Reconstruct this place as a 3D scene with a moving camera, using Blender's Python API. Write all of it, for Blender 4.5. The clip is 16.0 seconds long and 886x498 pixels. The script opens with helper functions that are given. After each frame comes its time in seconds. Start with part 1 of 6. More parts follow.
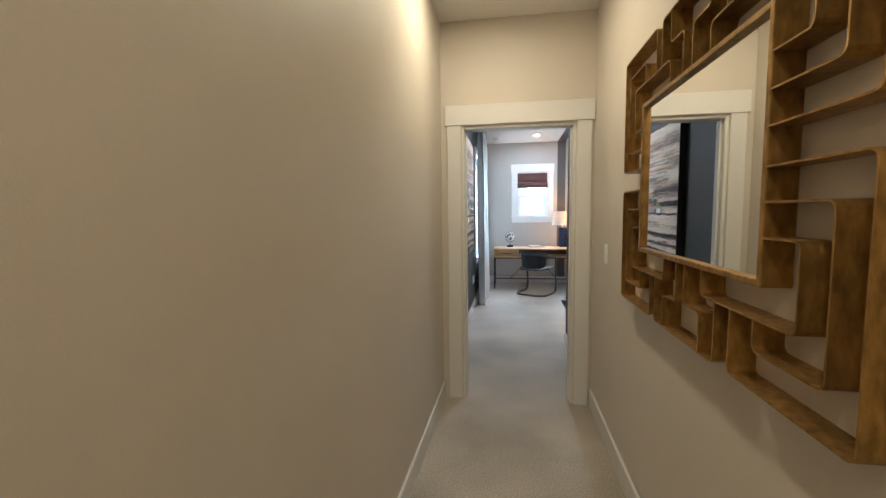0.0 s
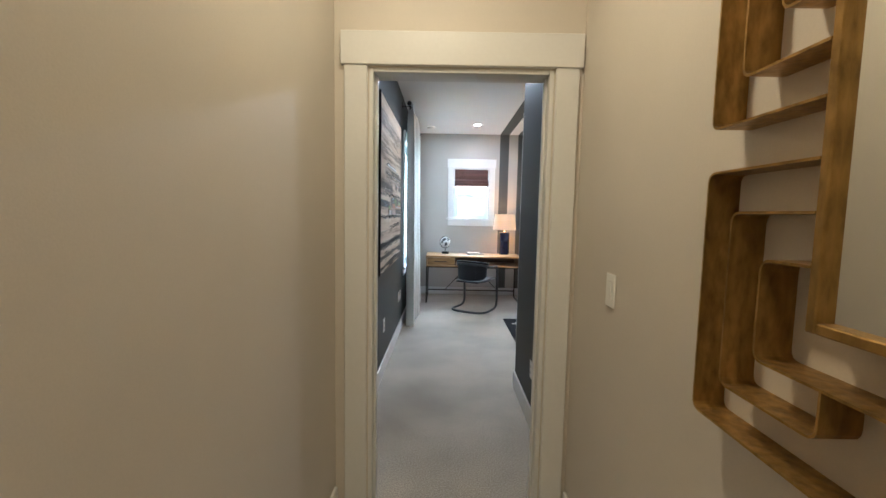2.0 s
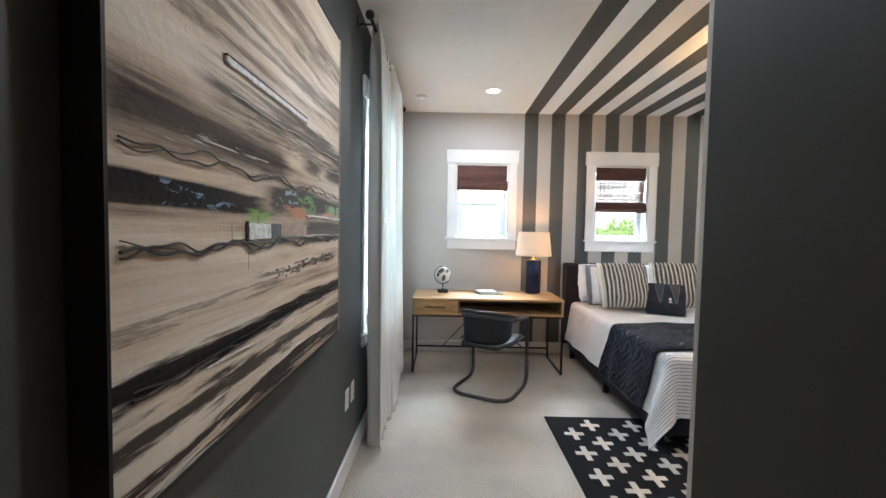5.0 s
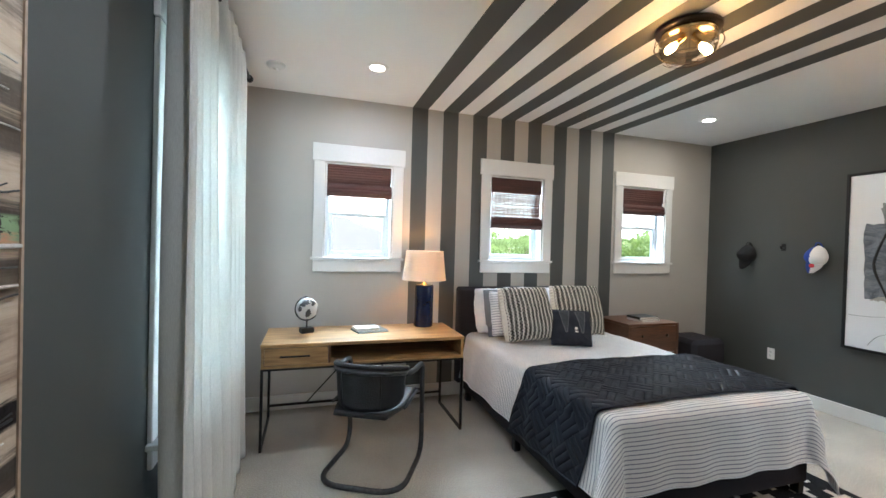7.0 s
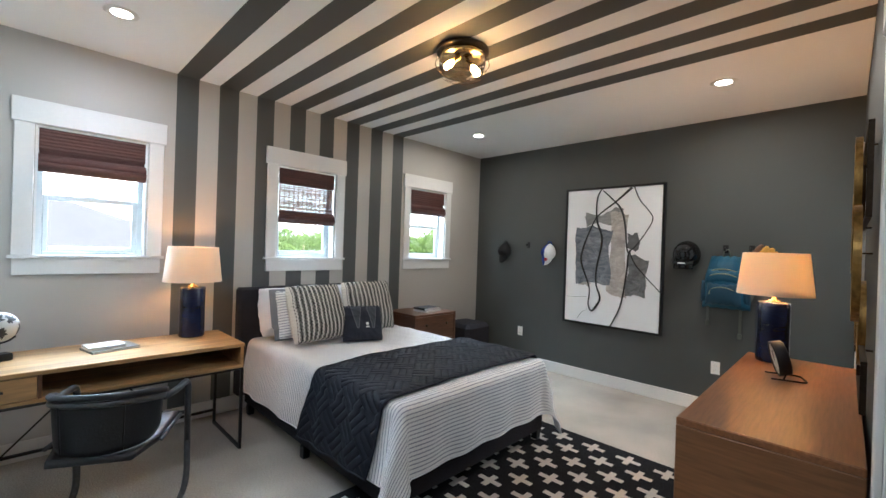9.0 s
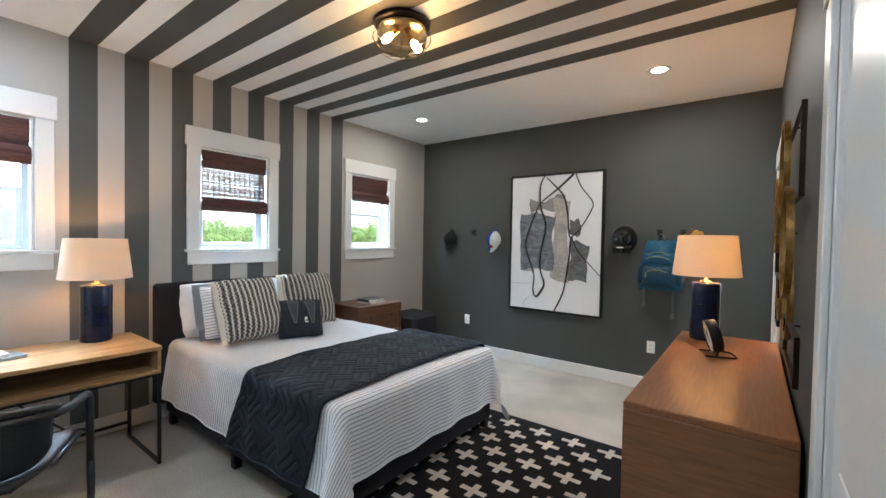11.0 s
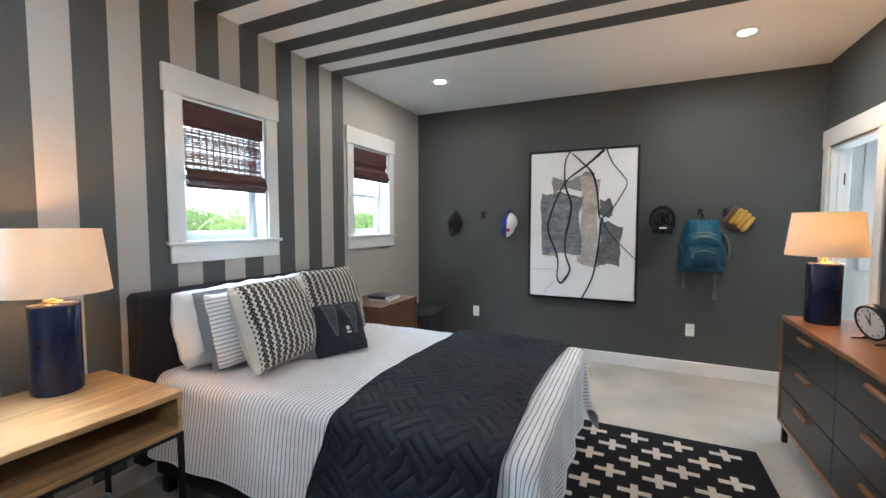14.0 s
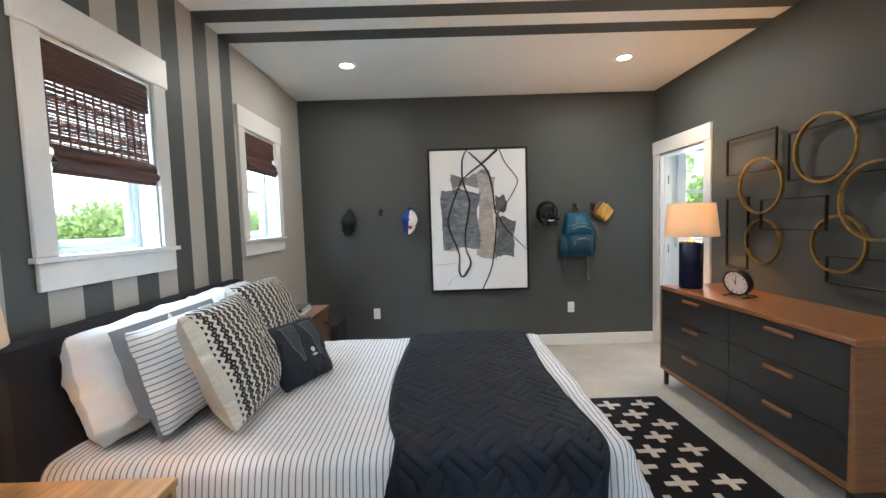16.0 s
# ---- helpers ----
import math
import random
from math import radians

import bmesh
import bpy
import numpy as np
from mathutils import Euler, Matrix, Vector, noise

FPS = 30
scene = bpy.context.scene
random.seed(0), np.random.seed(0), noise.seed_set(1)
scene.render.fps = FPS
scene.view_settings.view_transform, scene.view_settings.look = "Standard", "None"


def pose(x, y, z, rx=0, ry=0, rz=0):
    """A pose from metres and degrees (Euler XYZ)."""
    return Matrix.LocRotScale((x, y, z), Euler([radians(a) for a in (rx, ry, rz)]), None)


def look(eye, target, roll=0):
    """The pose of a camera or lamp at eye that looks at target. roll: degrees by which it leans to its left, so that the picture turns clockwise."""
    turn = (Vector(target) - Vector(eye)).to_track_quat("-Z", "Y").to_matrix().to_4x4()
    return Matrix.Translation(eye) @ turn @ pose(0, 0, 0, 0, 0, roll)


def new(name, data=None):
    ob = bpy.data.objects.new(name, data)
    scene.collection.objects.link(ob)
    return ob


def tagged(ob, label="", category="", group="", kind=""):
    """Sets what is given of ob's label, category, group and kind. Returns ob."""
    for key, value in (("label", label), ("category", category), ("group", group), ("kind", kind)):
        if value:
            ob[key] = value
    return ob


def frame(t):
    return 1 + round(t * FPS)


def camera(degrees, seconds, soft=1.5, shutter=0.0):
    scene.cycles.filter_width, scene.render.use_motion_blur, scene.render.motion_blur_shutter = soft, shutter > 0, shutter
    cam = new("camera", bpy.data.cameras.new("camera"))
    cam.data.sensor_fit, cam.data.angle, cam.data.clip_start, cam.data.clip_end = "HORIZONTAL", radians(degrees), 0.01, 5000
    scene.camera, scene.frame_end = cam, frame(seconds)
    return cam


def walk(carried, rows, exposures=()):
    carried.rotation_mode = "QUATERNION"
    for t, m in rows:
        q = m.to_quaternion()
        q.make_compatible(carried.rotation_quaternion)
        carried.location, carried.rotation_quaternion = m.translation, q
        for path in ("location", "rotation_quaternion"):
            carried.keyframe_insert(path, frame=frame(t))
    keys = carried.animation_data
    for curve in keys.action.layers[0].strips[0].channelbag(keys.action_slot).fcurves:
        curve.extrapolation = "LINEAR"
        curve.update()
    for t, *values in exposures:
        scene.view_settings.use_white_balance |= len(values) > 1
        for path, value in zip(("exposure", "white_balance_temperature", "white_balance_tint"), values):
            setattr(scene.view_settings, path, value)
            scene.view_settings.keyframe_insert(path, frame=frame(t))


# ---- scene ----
# camera and walk
cam = camera(94.2, 16.0)
EXPOSURES = [(0.0, 2.58, 5250, 8), (1.0, 2.6, 5250, 8), (2.0, 2.58, 5280, 7), (2.5, 2.48, 5300, 7), (3.2, 2.27, 5450, 7), (5.3, 2.55, 5750, 7), (7.0, 2.3, 5650, 5), (9.0, 2.2, 5550, 6), (12.0, 2.35, 5450, 5), (14.0, 2.36, 5380, 4), (16.0, 2.4, 5550, 5)]
PATH = [
    (0, (0.019, 0.834, 1.394), (-0.305, 2.8, 1.221), -0.7),
    (0.5, (0.036, 1.191, 1.409), (0.031, 3.185, 1.259), 0.1),
    (1, (-0.03, 1.397, 1.409), (0.107, 3.385, 1.239), 0.3),
    (1.5, (-0.032, 1.696, 1.388), (0.022, 3.688, 1.211), 0.6),
    (2, (0.011, 2.016, 1.39), (0.0, 4.009, 1.22), 1.1),
    (2.5, (-0.009, 2.423, 1.378), (0.038, 4.417, 1.238), 1.0),
    (3, (0.023, 2.827, 1.382), (0.036, 4.823, 1.253), 0.9),
    (3.2, (0.036, 2.997, 1.377), (0.019, 4.994, 1.266), 1.2),
    (5.3, (0.029, 4.573, 1.406), (0.019, 6.572, 1.323), 1.0),
    (5.5, (0.016, 4.702, 1.406), (0.047, 6.7, 1.335), 1.0),
    (6, (0.01, 4.989, 1.457), (0.168, 6.982, 1.396), 1.3),
    (6.5, (0.023, 5.2, 1.471), (0.378, 7.168, 1.436), 1.5),
    (7, (0.033, 5.326, 1.466), (0.641, 7.232, 1.442), 1.6),
    (7.5, (0.046, 5.388, 1.451), (0.917, 7.189, 1.434), 1.7),
    (8, (0.065, 5.394, 1.451), (1.173, 7.059, 1.434), 1.7),
    (8.5, (0.082, 5.38, 1.453), (1.374, 6.907, 1.441), 1.8),
    (9, (0.097, 5.361, 1.453), (1.524, 6.763, 1.449), 1.9),
    (9.5, (0.109, 5.337, 1.451), (1.626, 6.641, 1.451), 1.8),
    (9.7, (0.118, 5.324, 1.444), (1.655, 6.604, 1.447), 1.8),
    (12, (0.254, 5.731, 1.431), (1.899, 6.865, 1.334), 0.6),
    (12.5, (0.173, 5.949, 1.424), (1.858, 7.02, 1.313), 0.7),
    (13, (0.095, 6.159, 1.417), (1.817, 7.17, 1.301), 0.6),
    (13.5, (0.129, 6.438, 1.412), (1.89, 7.379, 1.296), 0.5),
    (14, (0.155, 6.702, 1.417), (1.964, 7.545, 1.3), 0.0),
    (14.5, (0.115, 6.955, 1.427), (1.986, 7.652, 1.31), -0.4),
    (15, (0.148, 7.193, 1.402), (2.082, 7.689, 1.287), -1.1),
    (15.5, (0.178, 7.406, 1.419), (2.158, 7.664, 1.294), -1.6),
    (16, (0.124, 7.633, 1.405), (2.119, 7.621, 1.275), -1.8),
]
walk(cam, [(t, look(eye, target, roll)) for t, eye, target, roll in PATH], EXPOSURES)

# ---- world, sun and daylight ----
world = bpy.data.worlds.new("world")
scene.world = world
world.use_nodes = True
wn, wl = world.node_tree.nodes, world.node_tree.links
sky = wn.new("ShaderNodeTexSky")
sky.sky_type = "NISHITA"
sky.sun_disc = False
sky.sun_elevation = radians(50)
sky.sun_rotation = radians(180)
sky.dust_density = 6.0
sky.air_density = 0.7
sky.ozone_density = 0.3
wn["Background"].inputs["Strength"].default_value = 0.15
wl.new(sky.outputs["Color"], wn["Background"].inputs["Color"])


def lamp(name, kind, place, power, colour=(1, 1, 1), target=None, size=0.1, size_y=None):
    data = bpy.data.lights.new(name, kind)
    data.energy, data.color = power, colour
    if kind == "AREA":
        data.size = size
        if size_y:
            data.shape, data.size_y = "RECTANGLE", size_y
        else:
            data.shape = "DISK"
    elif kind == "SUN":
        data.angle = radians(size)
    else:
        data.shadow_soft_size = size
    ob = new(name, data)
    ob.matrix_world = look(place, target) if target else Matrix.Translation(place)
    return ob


WARM = (1.0, 0.48, 0.17)
SOFT = (1.0, 0.86, 0.70)
lamp("sun", "SUN", (0, -36, 45), 5.0, (1.0, 0.95, 0.88), (0, 0, 0), 0.5)
lamp("west_daylight", "AREA", (-0.66, 7.75, 1.46), 11, (0.74, 0.89, 1.0), (1.2, 7.7, 1.40), 1.25, 1.4)
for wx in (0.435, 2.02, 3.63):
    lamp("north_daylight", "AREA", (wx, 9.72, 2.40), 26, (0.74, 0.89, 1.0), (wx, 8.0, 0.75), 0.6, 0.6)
for lx, ly, pw, tone in ((0.46, 5.96, 3.6, (0.97, 0.98, 1.0)), (0.46, 8.36, 2.6, (0.97, 0.98, 1.0)), (3.67, 8.37, 2.7, SOFT), (3.67, 6.04, 4.6, SOFT)):
    lamp("downlight", "AREA", (lx, ly, 2.722), pw, tone, (lx, ly, 0), 0.11)
# unseen hall lamps: the first inferred, the other two added to brighten the hall
for lx, ly, pw in ((-0.1, 3.0, 2.3), (-0.1, 0.5, 2.1), (-0.1, -1.6, 2.0)):
    lamp("hall_assumed_light", "AREA", (lx, ly, 2.722), pw, (1.0, 0.76, 0.43), (lx, ly, 0), 0.11)
for bx, by in ((1.965, 7.213), (2.155, 7.127)):
    lamp("bulb_light", "POINT", (bx, by, 2.615), 4.2, (1.0, 0.46, 0.14), None, 0.02)
lamp("desk_lamp_light", "POINT", (0.982, 8.82, 1.28), 3.2, WARM, None, 0.035)
lamp("dresser_lamp_light", "POINT", (3.32, 5.675, 1.37), 5.6, WARM, None, 0.035)
lamp("bathroom_daylight", "AREA", (4.60, 4.65, 1.7), 6, (0.9, 0.97, 1.0), (2, 4.65, 1.4), 0.55, 0.85)

# ---- materials ----


def mat(name, colour, rough=0.5, metal=0.0, grain=0.0, scale=20.0, bump=0.0, stretch=(1, 1, 1), big=0.0, sheen=0.0, alpha=1.0, coords="Object"):
    """A surface with fine grain and broad unevenness of its colour, and relief."""
    m = bpy.data.materials.new(name)
    m.use_nodes = True
    n, l = m.node_tree.nodes, m.node_tree.links
    b = n["Principled BSDF"]
    b.inputs["Roughness"].default_value, b.inputs["Metallic"].default_value = rough, metal
    b.inputs["Sheen Weight"].default_value = sheen
    tc = n.new("ShaderNodeTexCoord")
    mp = n.new("ShaderNodeMapping")
    mp.inputs["Scale"].default_value = stretch
    l.new(tc.outputs[coords], mp.inputs["Vector"])
    fine = n.new("ShaderNodeTexNoise")
    fine.inputs["Scale"].default_value, fine.inputs["Detail"].default_value = scale, 5
    l.new(mp.outputs["Vector"], fine.inputs["Vector"])
    broad = n.new("ShaderNodeTexNoise")
    broad.inputs["Scale"].default_value, broad.inputs["Detail"].default_value = 1.7, 3
    l.new(mp.outputs["Vector"], broad.inputs["Vector"])
    mix = n.new("ShaderNodeMix")
    mix.data_type, mix.blend_type = "RGBA", "MULTIPLY"
    mix.inputs["Factor"].default_value = 1.0
    mix.inputs["A"].default_value = (*colour, 1)
    rf = n.new("ShaderNodeMapRange")
    rf.inputs["From Min"].default_value, rf.inputs["From Max"].default_value = 0.3, 0.7
    rf.inputs["To Min"].default_value, rf.inputs["To Max"].default_value = 1 - grain, 1 + grain * 0.4
    l.new(fine.outputs["Fac"], rf.inputs["Value"])
    rb = n.new("ShaderNodeMapRange")
    rb.inputs["From Min"].default_value, rb.inputs["From Max"].default_value = 0.3, 0.7
    rb.inputs["To Min"].default_value, rb.inputs["To Max"].default_value = 1 - big, 1 + big * 0.5
    l.new(broad.outputs["Fac"], rb.inputs["Value"])
    mul = n.new("ShaderNodeMath")
    mul.operation = "MULTIPLY"
    l.new(rf.outputs["Result"], mul.inputs[0])
    l.new(rb.outputs["Result"], mul.inputs[1])
    l.new(mul.outputs["Value"], mix.inputs["B"])
    l.new(mix.outputs["Result"], b.inputs["Base Color"])
    if bump:
        bp = n.new("ShaderNodeBump")
        bp.inputs["Strength"].default_value, bp.inputs["Distance"].default_value = min(1.0, bump), 0.004
        l.new(fine.outputs["Fac"], bp.inputs["Height"])
        l.new(bp.outputs["Normal"], b.inputs["Normal"])
    return m


def glow(name, colour, strength):
    m = bpy.data.materials.new(name)
    m.use_nodes = True
    b = m.node_tree.nodes["Principled BSDF"]
    b.inputs["Base Color"].default_value = (*colour, 1)
    b.inputs["Emission Color"].default_value = (*colour, 1)
    b.inputs["Emission Strength"].default_value = strength
    return m


def math_node(m, op, a, b=None):
    nd = m.node_tree.nodes.new("ShaderNodeMath")
    nd.operation = op
    for k, v in ((0, a), (1, b)):
        if v is None:
            continue
        if isinstance(v, (int, float)):
            nd.inputs[k].default_value = v
        else:
            m.node_tree.links.new(v, nd.inputs[k])
    return nd.outputs[0]


def two_tone(m, mask, other):
    """Lays a second colour over the material where the mask is 1."""
    n, l = m.node_tree.nodes, m.node_tree.links
    b = n["Principled BSDF"]
    old = b.inputs["Base Color"].links[0].from_socket
    mx = n.new("ShaderNodeMix")
    mx.data_type = "RGBA"
    l.new(mask, mx.inputs["Factor"])
    l.new(old, mx.inputs["A"])
    if isinstance(other, tuple):
        mx.inputs["B"].default_value = (*other, 1)
    else:
        l.new(other, mx.inputs["B"])
    l.new(mx.outputs["Result"], b.inputs["Base Color"])
    return m


def coord(m, which, axis):
    n, l = m.node_tree.nodes, m.node_tree.links
    tc = n.new("ShaderNodeTexCoord")
    sp = n.new("ShaderNodeSeparateXYZ")
    l.new(tc.outputs[which], sp.inputs["Vector"])
    return sp.outputs[axis]


STRIPE0, BAND = 0.906, 0.1528
DARK = (0.069, 0.073, 0.069)
GREIGE = (0.44, 0.413, 0.375)


def striped(m):
    x = coord(m, "Object", 0)
    k = math_node(m, "DIVIDE", math_node(m, "SUBTRACT", x, STRIPE0), 2 * BAND)
    on = math_node(m, "LESS_THAN", math_node(m, "FRACT", k), 0.5)
    inside = math_node(m, "MULTIPLY", math_node(m, "GREATER_THAN", k, 0.0), math_node(m, "LESS_THAN", k, 7.5))
    return two_tone(m, math_node(m, "MULTIPLY", on, inside), DARK)


M_HALL = mat("hall_paint", (0.62, 0.565, 0.49), 0.55, 0, 0.03, 260, 0.08, big=0.04)
M_NORTH = striped(mat("north_wall_paint", GREIGE, 0.55, 0, 0.03, 260, 0.08, big=0.04))
M_DARK = mat("charcoal_paint", DARK, 0.62, 0, 0.06, 260, 0.08, big=0.06)
M_DARK.node_tree.nodes["Principled BSDF"].inputs["Specular IOR Level"].default_value = 0.3
M_CEIL = striped(mat("ceiling_paint", (0.86, 0.855, 0.84), 0.7, 0, 0.02, 200, 0.06, big=0.02))
M_CEIL_PLAIN = mat("plain_ceiling_paint", (0.78, 0.76, 0.72), 0.7, 0, 0.02, 200, 0.06, big=0.02)
M_TRIM = mat("white_trim_paint", (0.71, 0.70, 0.68), 0.32, 0, 0.02, 60, 0.02, big=0.02)
M_CARPET = mat("beige_carpet", (0.49, 0.44, 0.368), 0.95, 0, 0.45, 130, 1.0, big=0.26, sheen=0.2)
M_VINYL = mat("white_vinyl", (0.62, 0.66, 0.67), 0.35, 0, 0.02, 60, 0, big=0.02)
M_BLACK = mat("black_steel", (0.018, 0.018, 0.019), 0.45, 0.6, 0.2, 80, 0.05)
M_OAK = mat("light_oak", (0.47, 0.280, 0.118), 0.38, 0, 0.36, 6, 0.10, (0.9, 8, 8), 0.34)
M_OAK_DARK = mat("walnut_stain", (0.12, 0.050, 0.022), 0.38, 0, 0.35, 9, 0.08, (1.0, 10, 10), 0.15)
M_WALNUT = mat("dresser_wood", (0.27, 0.112, 0.041), 0.30, 0, 0.28, 8, 0.06, (0.8, 11, 11), 0.12)
M_WALNUT_SIDE = mat("dresser_side_wood", (0.24, 0.105, 0.040), 0.30, 0, 0.28, 8, 0.06, (11, 0.8, 11), 0.12)
M_DRAWER = mat("dark_grey_front", (0.022, 0.023, 0.024), 0.4, 0, 0.15, 40, 0.05, big=0.1)
M_LEATHER = mat("black_leather", (0.011, 0.012, 0.016), 0.42, 0, 0.3, 90, 0.35, big=0.2)
M_TUBE = mat("gunmetal_tube", (0.10, 0.105, 0.115), 0.28, 0.85, 0.25, 40, 0.05, big=0.2)
M_NAVY = mat("navy_glaze", (0.006, 0.012, 0.05), 0.16, 0, 0.3, 26, 0.25, (1, 1, 4), 0.3)
M_BRASS = mat("brass", (0.62, 0.42, 0.18), 0.25, 1.0, 0.15, 60, 0.05)
M_GOLD = mat("antique_gold_leaf", (0.44, 0.265, 0.075), 0.38, 0.75, 0.45, 55, 0.35, (1, 1, 0.4), 0.35)
M_BRONZE = mat("dark_bronze", (0.05, 0.035, 0.022), 0.4, 0.8, 0.3, 60, 0.15, big=0.3)
M_WHITEPLASTIC = mat("white_plastic", (0.80, 0.79, 0.76), 0.35, 0, 0.01, 50)
M_SHADE = mat("linen_shade", (0.74, 0.66, 0.57), 0.9, 0, 0.10, 240, 0.2, (1, 1, 6))
M_UPHOLSTERY = mat("charcoal_upholstery", (0.034, 0.032, 0.038), 0.9, 0, 0.35, 420, 0.4, big=0.1)
M_COTTON = mat("white_cotton", (0.70, 0.71, 0.73), 0.9, 0, 0.05, 300, 0.15, big=0.04, sheen=0.2)
M_GREY_COTTON = mat("grey_cotton", (0.22, 0.23, 0.25), 0.9, 0, 0.10, 300, 0.15, big=0.06)
M_QUILT = mat("navy_quilt", (0.0150, 0.0180, 0.0275), 0.64, 0, 0.2, 400, 0.2, big=0.15)
M_RUG = mat("black_wool", (0.010, 0.010, 0.012), 0.97, 0, 0.4, 380, 0.8, big=0.1)
M_CREAM_WOOL = mat("cream_wool", (0.62, 0.57, 0.49), 0.97, 0, 0.2, 380, 0.7, big=0.1)
M_PAPER = mat("paper", (0.72, 0.70, 0.66), 0.8, 0, 0.08, 300)
M_COVER = mat("book_cover", (0.17, 0.19, 0.19), 0.5, 0, 0.15, 30, big=0.2)
M_COVER_DARK = mat("dark_book_cover", (0.03, 0.032, 0.03), 0.5, 0, 0.15, 30, big=0.2)
M_BLUEPACK = mat("blue_nylon", (0.006, 0.085, 0.155), 0.6, 0, 0.25, 300, 0.3, big=0.2)
M_BLUEPACK_DARK = mat("dark_blue_nylon", (0.004, 0.045, 0.085), 0.6, 0, 0.25, 300, 0.3, big=0.2)
M_STRAP = mat("grey_webbing", (0.12, 0.13, 0.11), 0.8, 0, 0.2, 300, 0.3)
M_CAP_BLACK = mat("black_cotton", (0.010, 0.010, 0.011), 0.85, 0, 0.2, 300, 0.3)
M_CAP_WHITE = mat("white_canvas", (0.72, 0.72, 0.72), 0.8, 0, 0.05, 300, 0.2)
M_CAP_BLUE = mat("royal_blue_cotton", (0.015, 0.05, 0.30), 0.8, 0, 0.1, 300, 0.2)
M_HELMET = mat("gloss_black_shell", (0.008, 0.008, 0.009), 0.06, 0, 0.1, 20)
M_MITT = mat("tan_leather", (0.58, 0.33, 0.05), 0.5, 0, 0.2, 60, 0.3, big=0.2)
M_MITT_DARK = mat("brown_leather", (0.16, 0.075, 0.03), 0.5, 0, 0.25, 60, 0.3, big=0.2)
M_MIRROR = mat("silvered_glass", (0.92, 0.93, 0.91), 0.01, 1.0)
M_GLOBE = mat("globe_white", (0.62, 0.62, 0.60), 0.35, 0, 0.04, 20)
M_CONTINENT = mat("globe_land", (0.05, 0.05, 0.052), 0.5, 0, 0.2, 60)
M_CLOCKFACE = mat("clock_face", (0.75, 0.75, 0.72), 0.4)
M_LENS = glow("lamp_lens", (1.0, 0.90, 0.76), 6.0)
M_BULB = glow("amber_bulb", (1.0, 0.55, 0.18), 20.0)
M_CANVAS = mat("white_canvas_board", (0.80, 0.80, 0.82), 0.7, 0, 0.03, 300, 0.2, big=0.03)
M_INK = mat("black_paint", (0.012, 0.012, 0.012), 0.35, 0, 0.2, 60, 0.3)
M_BLIND = mat("dark_reed", (0.085, 0.028, 0.020), 0.6, 0, 0.5, 60, 0.4, (1, 1, 14), 0.3)
M_BLIND_STICK = mat("reed_stick", (0.15, 0.06, 0.038), 0.6, 0, 0.4, 40, 0.3, (1, 8, 8), 0.3)
M_CURTAIN = mat("linen_curtain", (0.83, 0.82, 0.79), 0.9, 0, 0.10, 260, 0.25, (1, 1, 0.25), 0.05)
for m_thin, part_through, tint in ((M_CURTAIN, 0.24, (0.78, 0.82, 0.80)), (M_SHADE, 0.175, (0.95, 0.88, 0.74))):
    n, l = m_thin.node_tree.nodes, m_thin.node_tree.links
    tr = n.new("ShaderNodeBsdfTranslucent")
    tr.inputs["Color"].default_value = (*tint, 1)
    mixs = n.new("ShaderNodeMixShader")
    mixs.inputs["Fac"].default_value = part_through
    l.new(n["Principled BSDF"].outputs["BSDF"], mixs.inputs[1])
    l.new(tr.outputs["BSDF"], mixs.inputs[2])
    l.new(mixs.outputs["Shader"], n["Material Output"].inputs["Surface"])
for m_matt in (M_QUILT, M_UPHOLSTERY, M_RUG):
    m_matt.node_tree.nodes["Principled BSDF"].inputs["Specular IOR Level"].default_value = 0.22
M_GLASS = bpy.data.materials.new("window_glass")
M_GLASS.use_nodes = True
M_GLASS.node_tree.nodes["Principled BSDF"].inputs["Transmission Weight"].default_value = 1.0
M_GLASS.node_tree.nodes["Principled BSDF"].inputs["Roughness"].default_value = 0.0
M_GLASS.node_tree.nodes["Principled BSDF"].inputs["IOR"].default_value = 1.05
M_CLEAR = M_GLASS.copy()
M_CLEAR.name = "clear_lamp_glass"
M_CLEAR.node_tree.nodes["Principled BSDF"].inputs["IOR"].default_value = 1.08

# striped cotton of the coverlet and shams: fine navy lines at a fixed spacing
M_TICKING = mat("ticking_cotton", (0.76, 0.75, 0.75), 0.9, 0, 0.05, 300, 0.15, big=0.04, sheen=0.2, coords="UV")
_v = coord(M_TICKING, "UV", 1)
two_tone(M_TICKING, math_node(M_TICKING, "LESS_THAN", math_node(M_TICKING, "FRACT", math_node(M_TICKING, "DIVIDE", _v, 0.0225)), 0.23), (0.22, 0.23, 0.28))
# knitted pillow: wavy dark columns on cream
M_KNIT = mat("chunky_knit", (0.74, 0.69, 0.60), 0.95, 0, 0.2, 300, 0.5, coords="UV")
_u, _v = coord(M_KNIT, "UV", 0), coord(M_KNIT, "UV", 1)
_w = math_node(M_KNIT, "MULTIPLY", math_node(M_KNIT, "SINE", math_node(M_KNIT, "MULTIPLY", _v, 225.0)), 0.0055)
_k = math_node(M_KNIT, "FRACT", math_node(M_KNIT, "DIVIDE", math_node(M_KNIT, "ADD", _u, _w), 0.040))
_bead = math_node(M_KNIT, "MULTIPLY", math_node(M_KNIT, "LESS_THAN", math_node(M_KNIT, "ABSOLUTE", math_node(M_KNIT, "SUBTRACT", _k, 0.31)), 0.05), math_node(M_KNIT, "GREATER_THAN", math_node(M_KNIT, "SINE", math_node(M_KNIT, "MULTIPLY", _v, 450.0)), 0.35))
